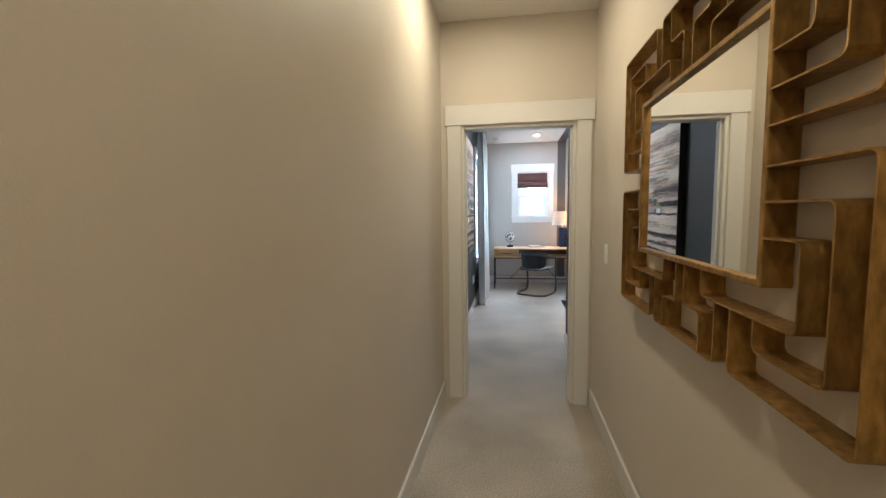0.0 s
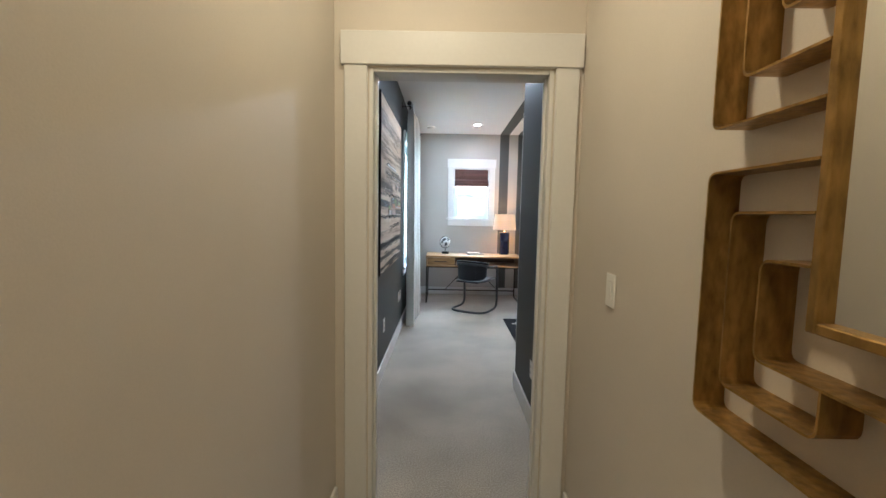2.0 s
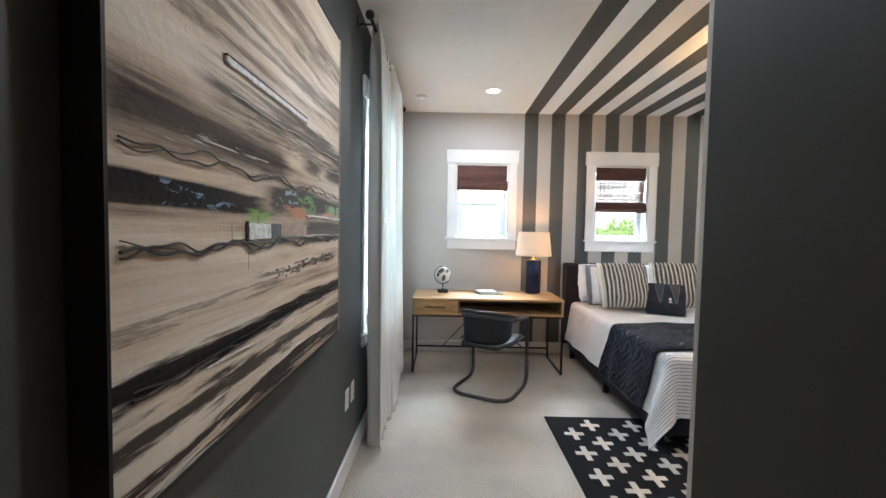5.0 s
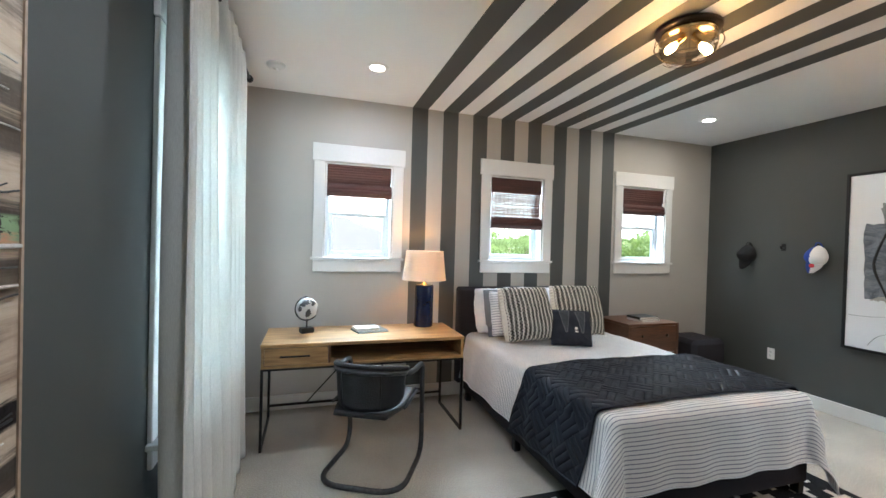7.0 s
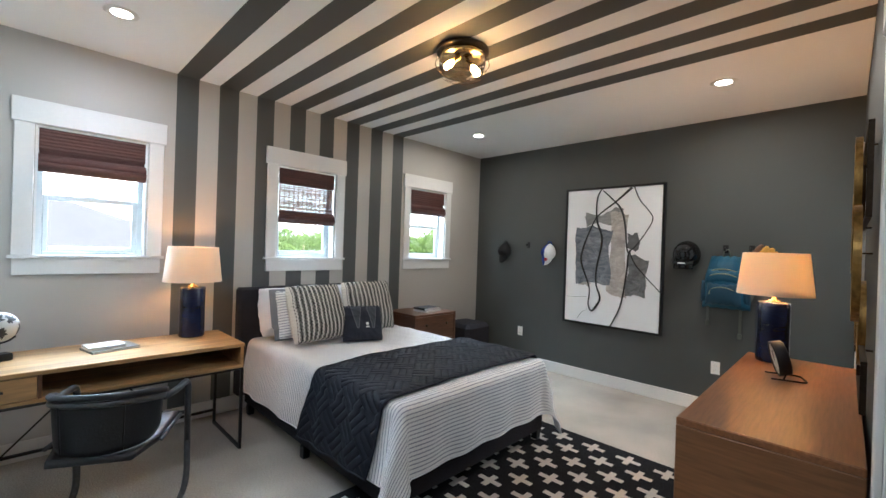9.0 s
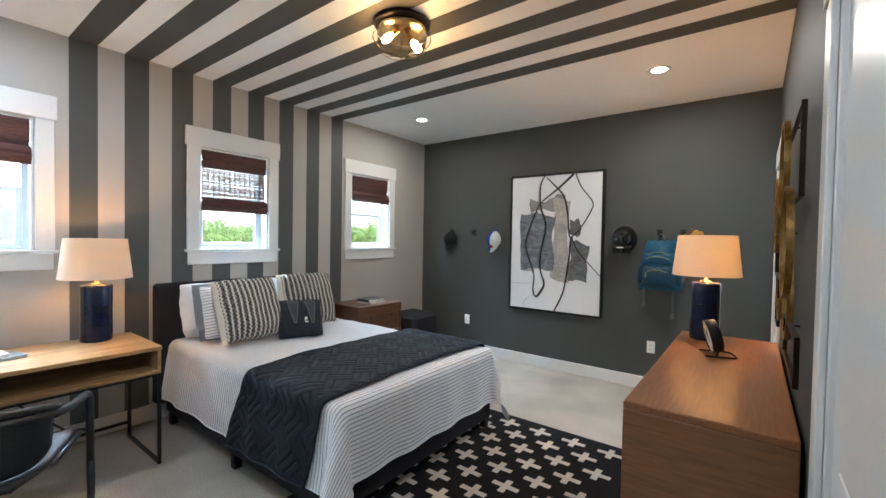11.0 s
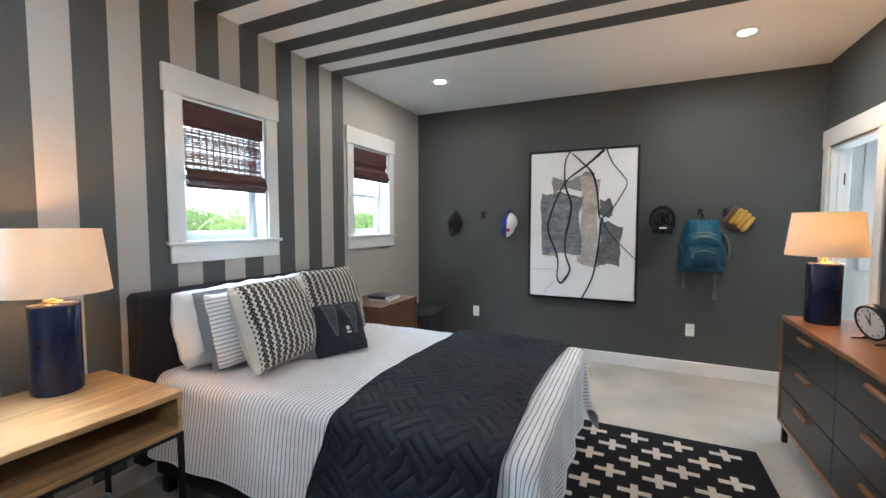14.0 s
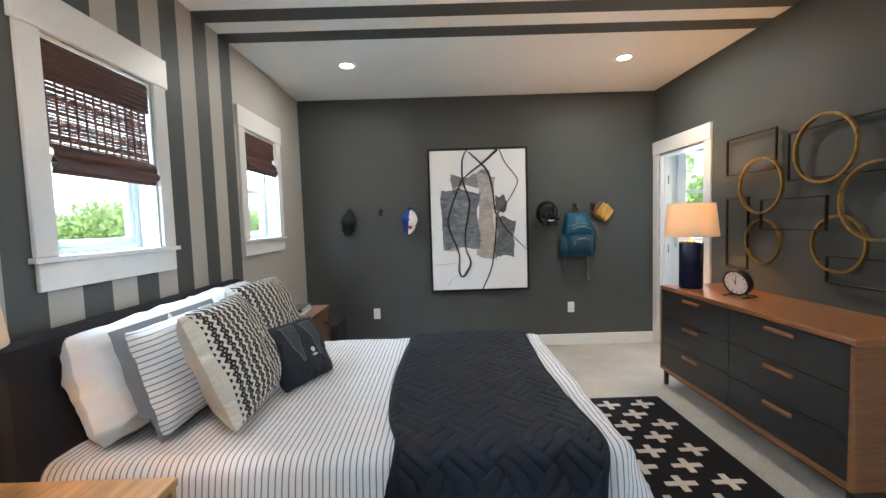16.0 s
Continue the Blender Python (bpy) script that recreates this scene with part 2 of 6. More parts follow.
_field = math_node(M_KNIT, "GREATER_THAN", _u, 0.022)
_black = math_node(M_KNIT, "MULTIPLY", math_node(M_KNIT, "LESS_THAN", _k, 0.62), math_node(M_KNIT, "SUBTRACT", 1.0, _bead))
two_tone(M_KNIT, math_node(M_KNIT, "MULTIPLY", _black, _field), (0.020, 0.018, 0.016))


def relief(m, height, strength, depth):
    """Adds relief from a height on top of what the surface has."""
    n, l = m.node_tree.nodes, m.node_tree.links
    bp = n.new("ShaderNodeBump")
    bp.inputs["Strength"].default_value, bp.inputs["Distance"].default_value = strength, depth
    l.new(height, bp.inputs["Height"])
    s = n["Principled BSDF"].inputs["Normal"]
    if s.links:
        l.new(s.links[0].from_socket, bp.inputs["Normal"])
    l.new(bp.outputs["Normal"], s)


relief(M_KNIT, math_node(M_KNIT, "ABSOLUTE", math_node(M_KNIT, "SINE", math_node(M_KNIT, "MULTIPLY", _k, 3.1416))), 1.0, 0.006)
# basket quilting: three stitched lines a cell, turning from cell to cell
QCELL = 0.135
_p, _q = coord(M_QUILT, "UV", 0), coord(M_QUILT, "UV", 1)
_a = math_node(M_QUILT, "MULTIPLY", math_node(M_QUILT, "ADD", _p, _q), 0.7071 / QCELL)
_b = math_node(M_QUILT, "MULTIPLY", math_node(M_QUILT, "SUBTRACT", _p, _q), 0.7071 / QCELL)
_odd = math_node(M_QUILT, "GREATER_THAN", math_node(M_QUILT, "FRACT", math_node(M_QUILT, "MULTIPLY", math_node(M_QUILT, "ADD", math_node(M_QUILT, "FLOOR", _a), math_node(M_QUILT, "FLOOR", _b)), 0.5)), 0.25)
_fa, _fb = math_node(M_QUILT, "FRACT", _a), math_node(M_QUILT, "FRACT", _b)
_w = math_node(M_QUILT, "ADD", math_node(M_QUILT, "MULTIPLY", _odd, _fa), math_node(M_QUILT, "MULTIPLY", math_node(M_QUILT, "SUBTRACT", 1.0, _odd), _fb))
relief(M_QUILT, math_node(M_QUILT, "POWER", math_node(M_QUILT, "ABSOLUTE", math_node(M_QUILT, "SINE", math_node(M_QUILT, "MULTIPLY", _w, 3 * math.pi))), 0.22), 1.0, 0.012)

# ---- mesh helpers ----


def part(name, bm, material, parent=None, label="", smooth=False):
    me = bpy.data.meshes.new(name)
    bmesh.ops.recalc_face_normals(bm, faces=bm.faces)
    if smooth:
        for f in bm.faces:
            f.smooth = True
    bm.to_mesh(me)
    bm.free()
    if material:
        me.materials.append(material)
    ob = new(name, me)
    if parent:
        ob.parent = parent
    if label:
        ob["label"] = label
    return ob


def twin(ob, place=(0, 0, 0), parent=None, m=None):
    """Another object on the same mesh."""
    o = new(ob.name.split(".")[0], ob.data)
    o.parent = parent or ob.parent
    o.matrix_basis = m or Matrix.Translation(place)
    if "label" in ob:
        o["label"] = ob["label"]
    return o


def thing(name, label, category, m=None, group="", kind=""):
    ob = tagged(new(name), label, category, group, kind)
    if m:
        ob.matrix_world = m
    return ob


def box(bm, x0, x1, y0, y1, z0, z1, bevel=0.0, seg=1):
    r = bmesh.ops.create_cube(bm, size=1)
    vs = r["verts"]
    for v in vs:
        v.co = Vector(((x0 + x1) / 2 + v.co.x * (x1 - x0), (y0 + y1) / 2 + v.co.y * (y1 - y0), (z0 + z1) / 2 + v.co.z * (z1 - z0)))
    if bevel:
        es = list({e for v in vs for e in v.link_edges})
        bmesh.ops.bevel(bm, geom=es, offset=bevel, segments=seg, affect="EDGES", profile=0.5)
    return bm


def boxes(*dims, bevel=0.0):
    bm = bmesh.new()
    for d in dims:
        box(bm, *d, bevel=bevel)
    return bm


def lathe(profile, seg=32, axis="z"):
    """A body of revolution from (radius, height) pairs."""
    bm = bmesh.new()
    rings = []
    for r, h in profile:
        if r < 1e-5:
            rings.append([bm.verts.new((0, 0, h))])
        else:
            rings.append([bm.verts.new((r * math.cos(2 * math.pi * i / seg), r * math.sin(2 * math.pi * i / seg), h)) for i in range(seg)])
    for a, b in zip(rings, rings[1:]):
        for i in range(seg):
            j = (i + 1) % seg
            if len(a) == 1 and len(b) > 1:
                bm.faces.new((a[0], b[i], b[j]))
            elif len(b) == 1 and len(a) > 1:
                bm.faces.new((a[i], b[0], a[j]))
            elif len(a) > 1:
                bm.faces.new((a[i], b[i], b[j], a[j]))
    if axis == "y":
        bmesh.ops.transform(bm, matrix=pose(0, 0, 0, -90, 0, 0), verts=bm.verts)
    if axis == "x":
        bmesh.ops.transform(bm, matrix=pose(0, 0, 0, 0, 90, 0), verts=bm.verts)
    return bm


def moved(bm, m):
    bmesh.ops.transform(bm, matrix=m, verts=bm.verts)
    return bm


def tube(points, radius, seg=10, closed=False, bm=None, square=False):
    """A rod swept along points."""
    bm = bm or bmesh.new()
    pts = [Vector(p) for p in points]
    n = len(pts)
    rings = []
    side = None
    for i, p in enumerate(pts):
        a = pts[(i - 1) % n] if closed or i else p
        b = pts[(i + 1) % n] if closed or i < n - 1 else p
        d = (b - a).normalized()
        if side is None:
            side = d.orthogonal().normalized()
            if square:
                side = d.cross(Vector((0, 0, 1)) if abs(d.z) < 0.9 else Vector((1, 0, 0))).normalized()
        side = (side - d * side.dot(d)).normalized()
        up = d.cross(side)
        k = 4 if square else seg
        r = radius[i] if isinstance(radius, (list, tuple)) else radius
        off = math.pi / 4 if square else 0
        rr = r * (1.41421 if square else 1)
        rings.append([bm.verts.new(p + (side * math.cos(2 * math.pi * j / k + off) + up * math.sin(2 * math.pi * j / k + off)) * rr) for j in range(k)])
    k = len(rings[0])
    for i in range(n if closed else n - 1):
        a, b = rings[i], rings[(i + 1) % n]
        for j in range(k):
            bm.faces.new((a[j], a[(j + 1) % k], b[(j + 1) % k], b[j]))
    if not closed:
        bm.faces.new(rings[0][::-1])
        bm.faces.new(rings[-1])
    return bm


def rounded(points, radius=0.05, steps=5, closed=False):
    """A polyline with its corners rounded."""
    pts = [Vector(p) for p in points]
    out = []
    n = len(pts)
    for i, p in enumerate(pts):
        if not closed and i in (0, n - 1):
            out.append(p)
            continue
        a, b = pts[i - 1] - p, pts[(i + 1) % n] - p
        r = min(radius, a.length * 0.48, b.length * 0.48)
        s, e = p + a.normalized() * r, p + b.normalized() * r
        for k in range(steps + 1):
            f = k / steps
            out.append(s * (1 - f) ** 2 + p * 2 * f * (1 - f) + e * f * f)
    return out


def sheet(fn, nu, nv, uv=None, thick=0.0):
    """A grid surface fn(i / nu, j / nv), with UVs in metres where uv is given."""
    bm = bmesh.new()
    vs = [[bm.verts.new(fn(i / nu, j / nv)) for j in range(nv + 1)] for i in range(nu + 1)]
    lay = bm.loops.layers.uv.new("UVMap") if uv else None
    for i in range(nu):
        for j in range(nv):
            f = bm.faces.new((vs[i][j], vs[i + 1][j], vs[i + 1][j + 1], vs[i][j + 1]))
            if uv:
                for lp, (a, b) in zip(f.loops, ((i, j), (i + 1, j), (i + 1, j + 1), (i, j + 1))):
                    lp[lay].uv = uv(a / nu, b / nv)
    if thick:
        bmesh.ops.recalc_face_normals(bm, faces=bm.faces)
        bmesh.ops.solidify(bm, geom=bm.faces[:], thickness=thick)
    return bm


def slab_with_holes(place, u0, u1, v0, v1, t0, t1, holes):
    """A wall or slab with openings right through it; place(u, v, t) gives the point."""
    us = sorted({u0, u1, *[h[0] for h in holes], *[h[1] for h in holes]})
    vs = sorted({v0, v1, *[h[2] for h in holes], *[h[3] for h in holes]})
    solid = {}
    for i in range(len(us) - 1):
        for j in range(len(vs) - 1):
            cu, cv = (us[i] + us[i + 1]) / 2, (vs[j] + vs[j + 1]) / 2
            solid[i, j] = not any(h[0] < cu < h[1] and h[2] < cv < h[3] for h in holes)
    bm = bmesh.new()
    cache = {}

    def vert(i, j, t):
        key = (i, j, t)
        if key not in cache:
            cache[key] = bm.verts.new(place(us[i], vs[j], t))
        return cache[key]

    for (i, j), s in solid.items():
        if not s:
            continue
        bm.faces.new([vert(a, b, t0) for a, b in ((i, j), (i + 1, j), (i + 1, j + 1), (i, j + 1))])
        bm.faces.new([vert(a, b, t1) for a, b in ((i, j), (i, j + 1), (i + 1, j + 1), (i + 1, j))])
        for di, dj, p, q in ((-1, 0, (i, j), (i, j + 1)), (1, 0, (i + 1, j), (i + 1, j + 1)), (0, -1, (i, j), (i + 1, j)), (0, 1, (i, j + 1), (i + 1, j + 1))):
            if not solid.get((i + di, j + dj), False):
                bm.faces.new([vert(*p, t0), vert(*q, t0), vert(*q, t1), vert(*p, t1)])
    return bm


def setting(name, bm, material, label="", category=""):
    return tagged(part(name, bm, material), label, category or name.split("_")[0], "", "structure")

# ---- structure ----
XW, XE, YN, YS, H = -0.515, 4.62, 9.115, 5.285, 2.74
HXW, HXE, HYN = -0.48, 0.59, 3.84
XP = 0.60


def along_x(u, v, t):
    return (u, t, v)


def along_y(u, v, t):
    return (t, u, v)


WIN = [(0.135, 0.735), (1.72, 2.32), (3.33, 3.93)]
WZ0, WZ1 = 1.30, 2.165
setting("floor", boxes((HXW - 0.15, HXE + 0.15, -3.12, 3.4, -0.25, 0), (XW - 0.15, XE + 0.15, 3.4, YN + 0.15, -0.25, 0)), M_CARPET, "beige looped carpet over the whole floor")
setting("ceiling", boxes((XW - 0.15, XE + 0.15, HYN + 0.06, YN + 0.15, H, H + 0.2)), M_CEIL, "white ceiling with painted charcoal stripes")
setting("ceiling_hall", boxes((HXW - 0.15, HXE + 0.15, -3.0, HYN + 0.06, H, H + 0.2)), M_CEIL_PLAIN, "plain white hall ceiling")
# unseen slab, added to keep the sun from leaking in behind the south wall
setting("ceiling_bathroom", boxes((HXE + 0.16, XE + 0.15, 3.45, HYN + 0.06, H, H + 0.2)), M_CEIL_PLAIN, "unseen white slab past the side room, added to stop sun")
setting("wall_north", slab_with_holes(along_x, XW - 0.15, XE + 0.15, 0, H, YN, YN + 0.16, [(a, b, WZ0, WZ1) for a, b in WIN]), M_NORTH,
        "greige wall with painted vertical charcoal stripes")
setting("wall_west", slab_with_holes(along_y, HYN + 0.06, YN, 0, H, XW, XW - 0.15, [(7.14, 8.42, 0.72, 2.24)]), M_DARK, "charcoal painted wall with a window")
setting("wall_east", slab_with_holes(along_y, 3.6, YN, 0, H, XE, XE + 0.15, [(4.35, 4.95, 1.15, 2.15)]), M_DARK, "charcoal painted feature wall")
setting("wall_south", slab_with_holes(along_x, XP + 0.12, XE, 0, H, YS, YS - 0.12, [(3.77, 4.52, 0, 2.04), (0.82, 1.56, 0, 2.04)]), M_DARK, "charcoal painted wall with two doorways")
setting("wall_partition", boxes((XP, XP + 0.12, HYN + 0.12, YS, 0, H)), M_DARK, "charcoal painted partition beside the entry")
setting("wall_entry", slab_with_holes(along_x, HXW - 0.2, HXE + 0.2, 0, H, HYN, HYN + 0.12, [(-0.33, 0.463, 0, 2.01)]), M_HALL, "greige wall round the bedroom doorway")
setting("wall_hall_west", boxes((HXW - 0.12, HXW, -3.0, HYN, 0, H)), M_HALL, "plain greige hall wall")
setting("wall_hall_east", boxes((HXE, HXE + 0.12, -3.0, HYN, 0, H)), M_HALL, "plain greige hall wall")
setting("wall_hall_south", boxes((HXW - 0.12, HXE + 0.12, -3.12, -3.0, 0, H)), M_HALL, "plain greige wall closing the hall")
# carried on unseen, west of the side room, to shut out stray light
setting("wall_bathroom_south", boxes((XP + 0.12, XE, 3.6, 3.72, 0, H)), M_TRIM, "white wall of the side room")
setting("wall_bathroom_west", boxes((3.0, 3.1, 3.72, YS - 0.12, 0, H)), M_TRIM, "white wall of the side room")
setting("wall_bathroom_lining", slab_with_holes(along_y, 3.72, YS - 0.12, 0, H, XE - 0.012, XE - 0.001, [(4.35, 4.95, 1.15, 2.15)]), M_TRIM, "white lining of the side room's outer wall")


def skirting(name, *runs):
    bm = bmesh.new()
    for r in runs:
        box(bm, *r, 0, 0.125, bevel=0.004)
    setting(name, bm, M_TRIM, "white painted baseboard", "baseboard")


T = 0.015
skirting("baseboard_hall_west", (HXW, HXW + T, -3.0, HYN - 0.02))
skirting("baseboard_hall_east", (HXE - T, HXE, -3.0, HYN - 0.02))
skirting("baseboard_west", (XW, XW + T, HYN + 0.14, YN))
skirting("baseboard_north", (XW + T, XE - T, YN - T, YN))
skirting("baseboard_east", (XE - T, XE, YS + T, YN))
skirting("baseboard_south", (1.665, 3.665, YS, YS + T))
skirting("baseboard_partition", (XP - T, XP, HYN + 0.14, YS), (XP - T, 0.715, YS, YS + T))


def casing(name, place, u0, u1, z1, leg=0.105, head=0.145, over=0.015, depth=0.12, label="white painted door casing"):
    """Door lining: jambs, legs and a wider head. place(u, v, t): t grows out of the wall."""
    root = tagged(new(name), label, "door frame", "", "structure")

    def slab(nm, a, b, c, d, t0, t1):
        bm = bmesh.new()
        box(bm, a, b, t0, t1, c, d, bevel=0.003)
        for v in bm.verts:
            v.co = Vector(place(v.co.x, v.co.z, v.co.y))
        part(nm, bm, M_TRIM, root)

    slab("leg", u0 - leg, u0 - 0.006, 0, z1 + 0.006, 0, 0.018)
    slab("leg", u1 + 0.006, u1 + leg, 0, z1 + 0.006, 0, 0.018)
    slab("head", u0 - leg - over, u1 + leg + over, z1 + 0.006, z1 + head, 0, 0.024)
    slab("jamb", u0 - 0.001, u0 + 0.018, 0, z1, -depth, 0.002)
    slab("jamb", u1 - 0.018, u1 + 0.001, 0, z1, -depth, 0.002)
    slab("head_jamb", u0 + 0.018, u1 - 0.018, z1 - 0.018, z1 + 0.001, -depth, 0.002)
    slab("stop", u0 + 0.018, u0 + 0.03, 0, z1 - 0.018, -0.075, -0.04)
    slab("stop", u1 - 0.03, u1 - 0.018, 0, z1 - 0.018, -0.075, -0.04)
    return root


casing("door_frame_hall", lambda u, v, t: (u, HYN - t, v), -0.33, 0.463, 2.01)
casing("door_frame_bathroom", lambda u, v, t: (u, YS + t, v), 3.77, 4.515, 2.04, over=0.0)
cf = casing("door_frame_closet", lambda u, v, t: (u, YS + t, v), 0.82, 1.56, 2.04, over=0.0)
part("leg", boxes((XP + 0.001, 0.7145, YS, YS + 0.022, 0, 2.185), bevel=0.003), M_TRIM, cf)
d = tagged(new("door_closet"), "closed white panelled closet door", "door", "", "structure")
part("leaf", boxes((0.84, 1.54, YS - 0.05, YS - 0.012, 0.008, 2.02), bevel=0.003), M_TRIM, d)
for z0, z1 in ((0.15, 0.95), (1.07, 1.88)):
    part("panel", boxes((0.95, 1.43, YS - 0.014, YS - 0.008, z0, z1), bevel=0.003), M_TRIM, d)
h = part("door_handle", moved(lathe([(0, 0), (0.028, 0), (0.028, 0.006), (0.01, 0.01), (0.01, 0.035), (0.026, 0.045), (0.026, 0.06), (0, 0.066)], 20, "y"), Matrix.Translation((0.90, YS - 0.012, 0.95))), M_BRONZE, d, "dark bronze knob", True)


def hinge(place):
    ob = thing("door_hinge", "brushed steel butt hinge on the white jamb", "hinge", place)
    part("leaf", boxes((-0.002, 0.0, -0.02, 0.02, -0.045, 0.045)), M_TUBE, ob)
    part("knuckle", tube([(-0.004, -0.022, -0.045), (-0.004, -0.022, 0.045)], 0.006, 8), M_TUBE, ob)


for z in (0.25, 1.05, 1.78):
    hinge(pose(4.497, YS - 0.06, z))


# ---- windows ----
def window(name, x0, x1, blind_to, open_weave, sash_z):
    root = tagged(new(name), "white single-hung window with flat casing and sill", "window", "", "structure")
    Y = YN
    leg = 0.098
    wf = part("window_frame", bmesh.new(), M_TRIM, root)
    bm = bmesh.new()
    box(bm, x0 - leg, x0 - 0.004, Y - 0.018, Y, WZ0 + 0.022, WZ1 + 0.004, bevel=0.003)
    box(bm, x1 + 0.004, x1 + leg, Y - 0.018, Y, WZ0 + 0.022, WZ1 + 0.004, bevel=0.003)
    box(bm, x0 - leg - 0.014, x1 + leg + 0.014, Y - 0.024, Y, WZ1 + 0.004, 2.322, bevel=0.003)
    box(bm, x0 - leg + 0.006, x1 + leg - 0.006, Y - 0.018, Y, 1.193, WZ0 - 0.001, bevel=0.003)
    bm.to_mesh(wf.data)
    bm.free()
    part("window_sill", boxes((x0 - leg - 0.016, x1 + leg + 0.016, Y - 0.032, Y - 0.0005, WZ0, WZ0 + 0.021), (x0, x1, Y - 0.0005, Y + 0.095, WZ0, WZ0 + 0.021), bevel=0.002), M_TRIM, root)
    part("reveal", boxes((x0, x0 + 0.012, Y, Y + 0.095, WZ0 + 0.021, WZ1), (x1 - 0.012, x1, Y, Y + 0.095, WZ0 + 0.021, WZ1), (x0 + 0.012, x1 - 0.012, Y, Y + 0.095, WZ1 - 0.012, WZ1)), M_TRIM, root)
    a, b, g = x0 + 0.001, x1 - 0.001, Y + 0.095
    part("vinyl_frame", boxes((a, a + 0.042, g, g + 0.06, WZ0 + 0.001, WZ1 - 0.001), (b - 0.042, b, g, g + 0.06, WZ0 + 0.001, WZ1 - 0.001),
                              (a + 0.042, b - 0.042, g, g + 0.06, WZ0 + 0.001, WZ0 + 0.045), (a + 0.042, b - 0.042, g, g + 0.06, WZ1 - 0.045, WZ1 - 0.001), bevel=0.003), M_VINYL, root)
    a, b = a + 0.042, b - 0.042
    part("lower_sash", boxes((a, a + 0.028, g + 0.006, g + 0.03, WZ0 + 0.045, sash_z + 0.018), (b - 0.028, b, g + 0.006, g + 0.03, WZ0 + 0.045, sash_z + 0.018),
                             (a + 0.028, b - 0.028, g + 0.006, g + 0.03, WZ0 + 0.045, WZ0 + 0.08), (a + 0.028, b - 0.028, g + 0.004, g + 0.03, sash_z - 0.018, sash_z + 0.018), bevel=0.003), M_VINYL, root)
    part("lock", boxes(((a + b) / 2 - 0.03, (a + b) / 2 + 0.03, g - 0.006, g + 0.006, sash_z + 0.016, sash_z + 0.032), bevel=0.004), M_VINYL, root)
    for z0, z1, dy in ((WZ0 + 0.078, sash_z - 0.016, 0.018), (sash_z + 0.016, WZ1 - 0.044, 0.042)):
        p = part("pane", boxes((a + 0.02, b - 0.02, g + dy, g + dy + 0.004, z0, z1)), M_GLASS, root)
        p.visible_shadow = False
    # woven shade
    sh = thing("roman_shade", "dark brown woven reed roman shade, half lowered" if open_weave else "dark brown woven reed roman shade, gathered high", "blind")
    part("valance", sheet(lambda u, v: (x0 + 0.016 + u * (x1 - x0 - 0.032), Y + 0.008 + 0.002 * math.sin(v * 40), WZ1 - 0.014 - v * 0.145), 4, 24, thick=0.004), M_BLIND, sh)
    zb = blind_to
    if open_weave:
        zs = WZ1 - 0.15
        rng = random.Random(5)
        z = zs
        zf = zb + 0.10
        while z > zf:
            r = 0.0032 + rng.random() * 0.0026
            ob = part("reed", tube([(x0 + 0.022 + rng.random() * 0.003, Y + 0.02 - 0.03 * max(0, (zs - z) / (zs - zf) - 0.75), z), (x1 - 0.022, Y + 0.02 - 0.03 * max(0, (zs - z) / (zs - zf) - 0.75), z)], r, 6), M_BLIND_STICK, sh)
            z -= 2 * r + (0.0015 if rng.random() < 0.35 else 0.0003)
        for k in range(13):
            xx = x0 + 0.03 + k * (x1 - x0 - 0.06) / 12
            part("cord", tube([(xx, Y + 0.017, zs), (xx, Y + 0.012, zf)], 0.0045, 5), M_BLIND_STICK, sh)
    else:
        part("weave", sheet(lambda u, v: (x0 + 0.018 + u * (x1 - x0 - 0.036), Y + 0.022, WZ1 - 0.15 - v * max(0.01, WZ1 - 0.15 - zb - 0.06)), 3, 10, thick=0.004), M_BLIND, sh)
    for k, (top, bot, out) in enumerate(((0.115, 0.045, 0.020), (0.075, 0.012, 0.032), (0.045, 0.0, 0.010))):
        def fold(u, v, top=top, bot=bot, out=out):
            bulge = math.sin(math.pi * min(1, v * 1.05))
            return (x0 + 0.014 + u * (x1 - x0 - 0.024), Y + 0.014 - out * bulge - 0.012 * v, zb + top + (bot - top) * v)
        part("fold", sheet(fold, 4, 10, thick=0.004), M_BLIND, sh)
    return root


window("window_1", *WIN[0], 1.865, False, 1.71)
window("window_2", *WIN[1], 1.64, True, 1.71)
window("window_3", *WIN[2], 1.855, False, 1.71)

# wide window behind the curtains
root = tagged(new("window_4"), "wide white window behind linen curtains", "window", "", "structure")
y0, y1, z0, z1 = 7.14, 8.42, 0.72, 2.24
part("window_frame", boxes((XW, XW + 0.018, y0 - 0.1, y0 - 0.004, z0 - 0.0, z1 + 0.004), (XW, XW + 0.018, y1 + 0.004, y1 + 0.1, z0, z1 + 0.004),
                           (XW, XW + 0.024, y0 - 0.115, y1 + 0.115, z1 + 0.004, z1 + 0.14), (XW, XW + 0.018, y0 - 0.095, y1 + 0.095, z0 - 0.1, z0 - 0.022), bevel=0.003), M_TRIM, root)
part("window_sill", boxes((XW + 0.0005, XW + 0.045, y0 - 0.12, y1 + 0.12, z0 - 0.022, z0), bevel=0.003), M_TRIM, root)
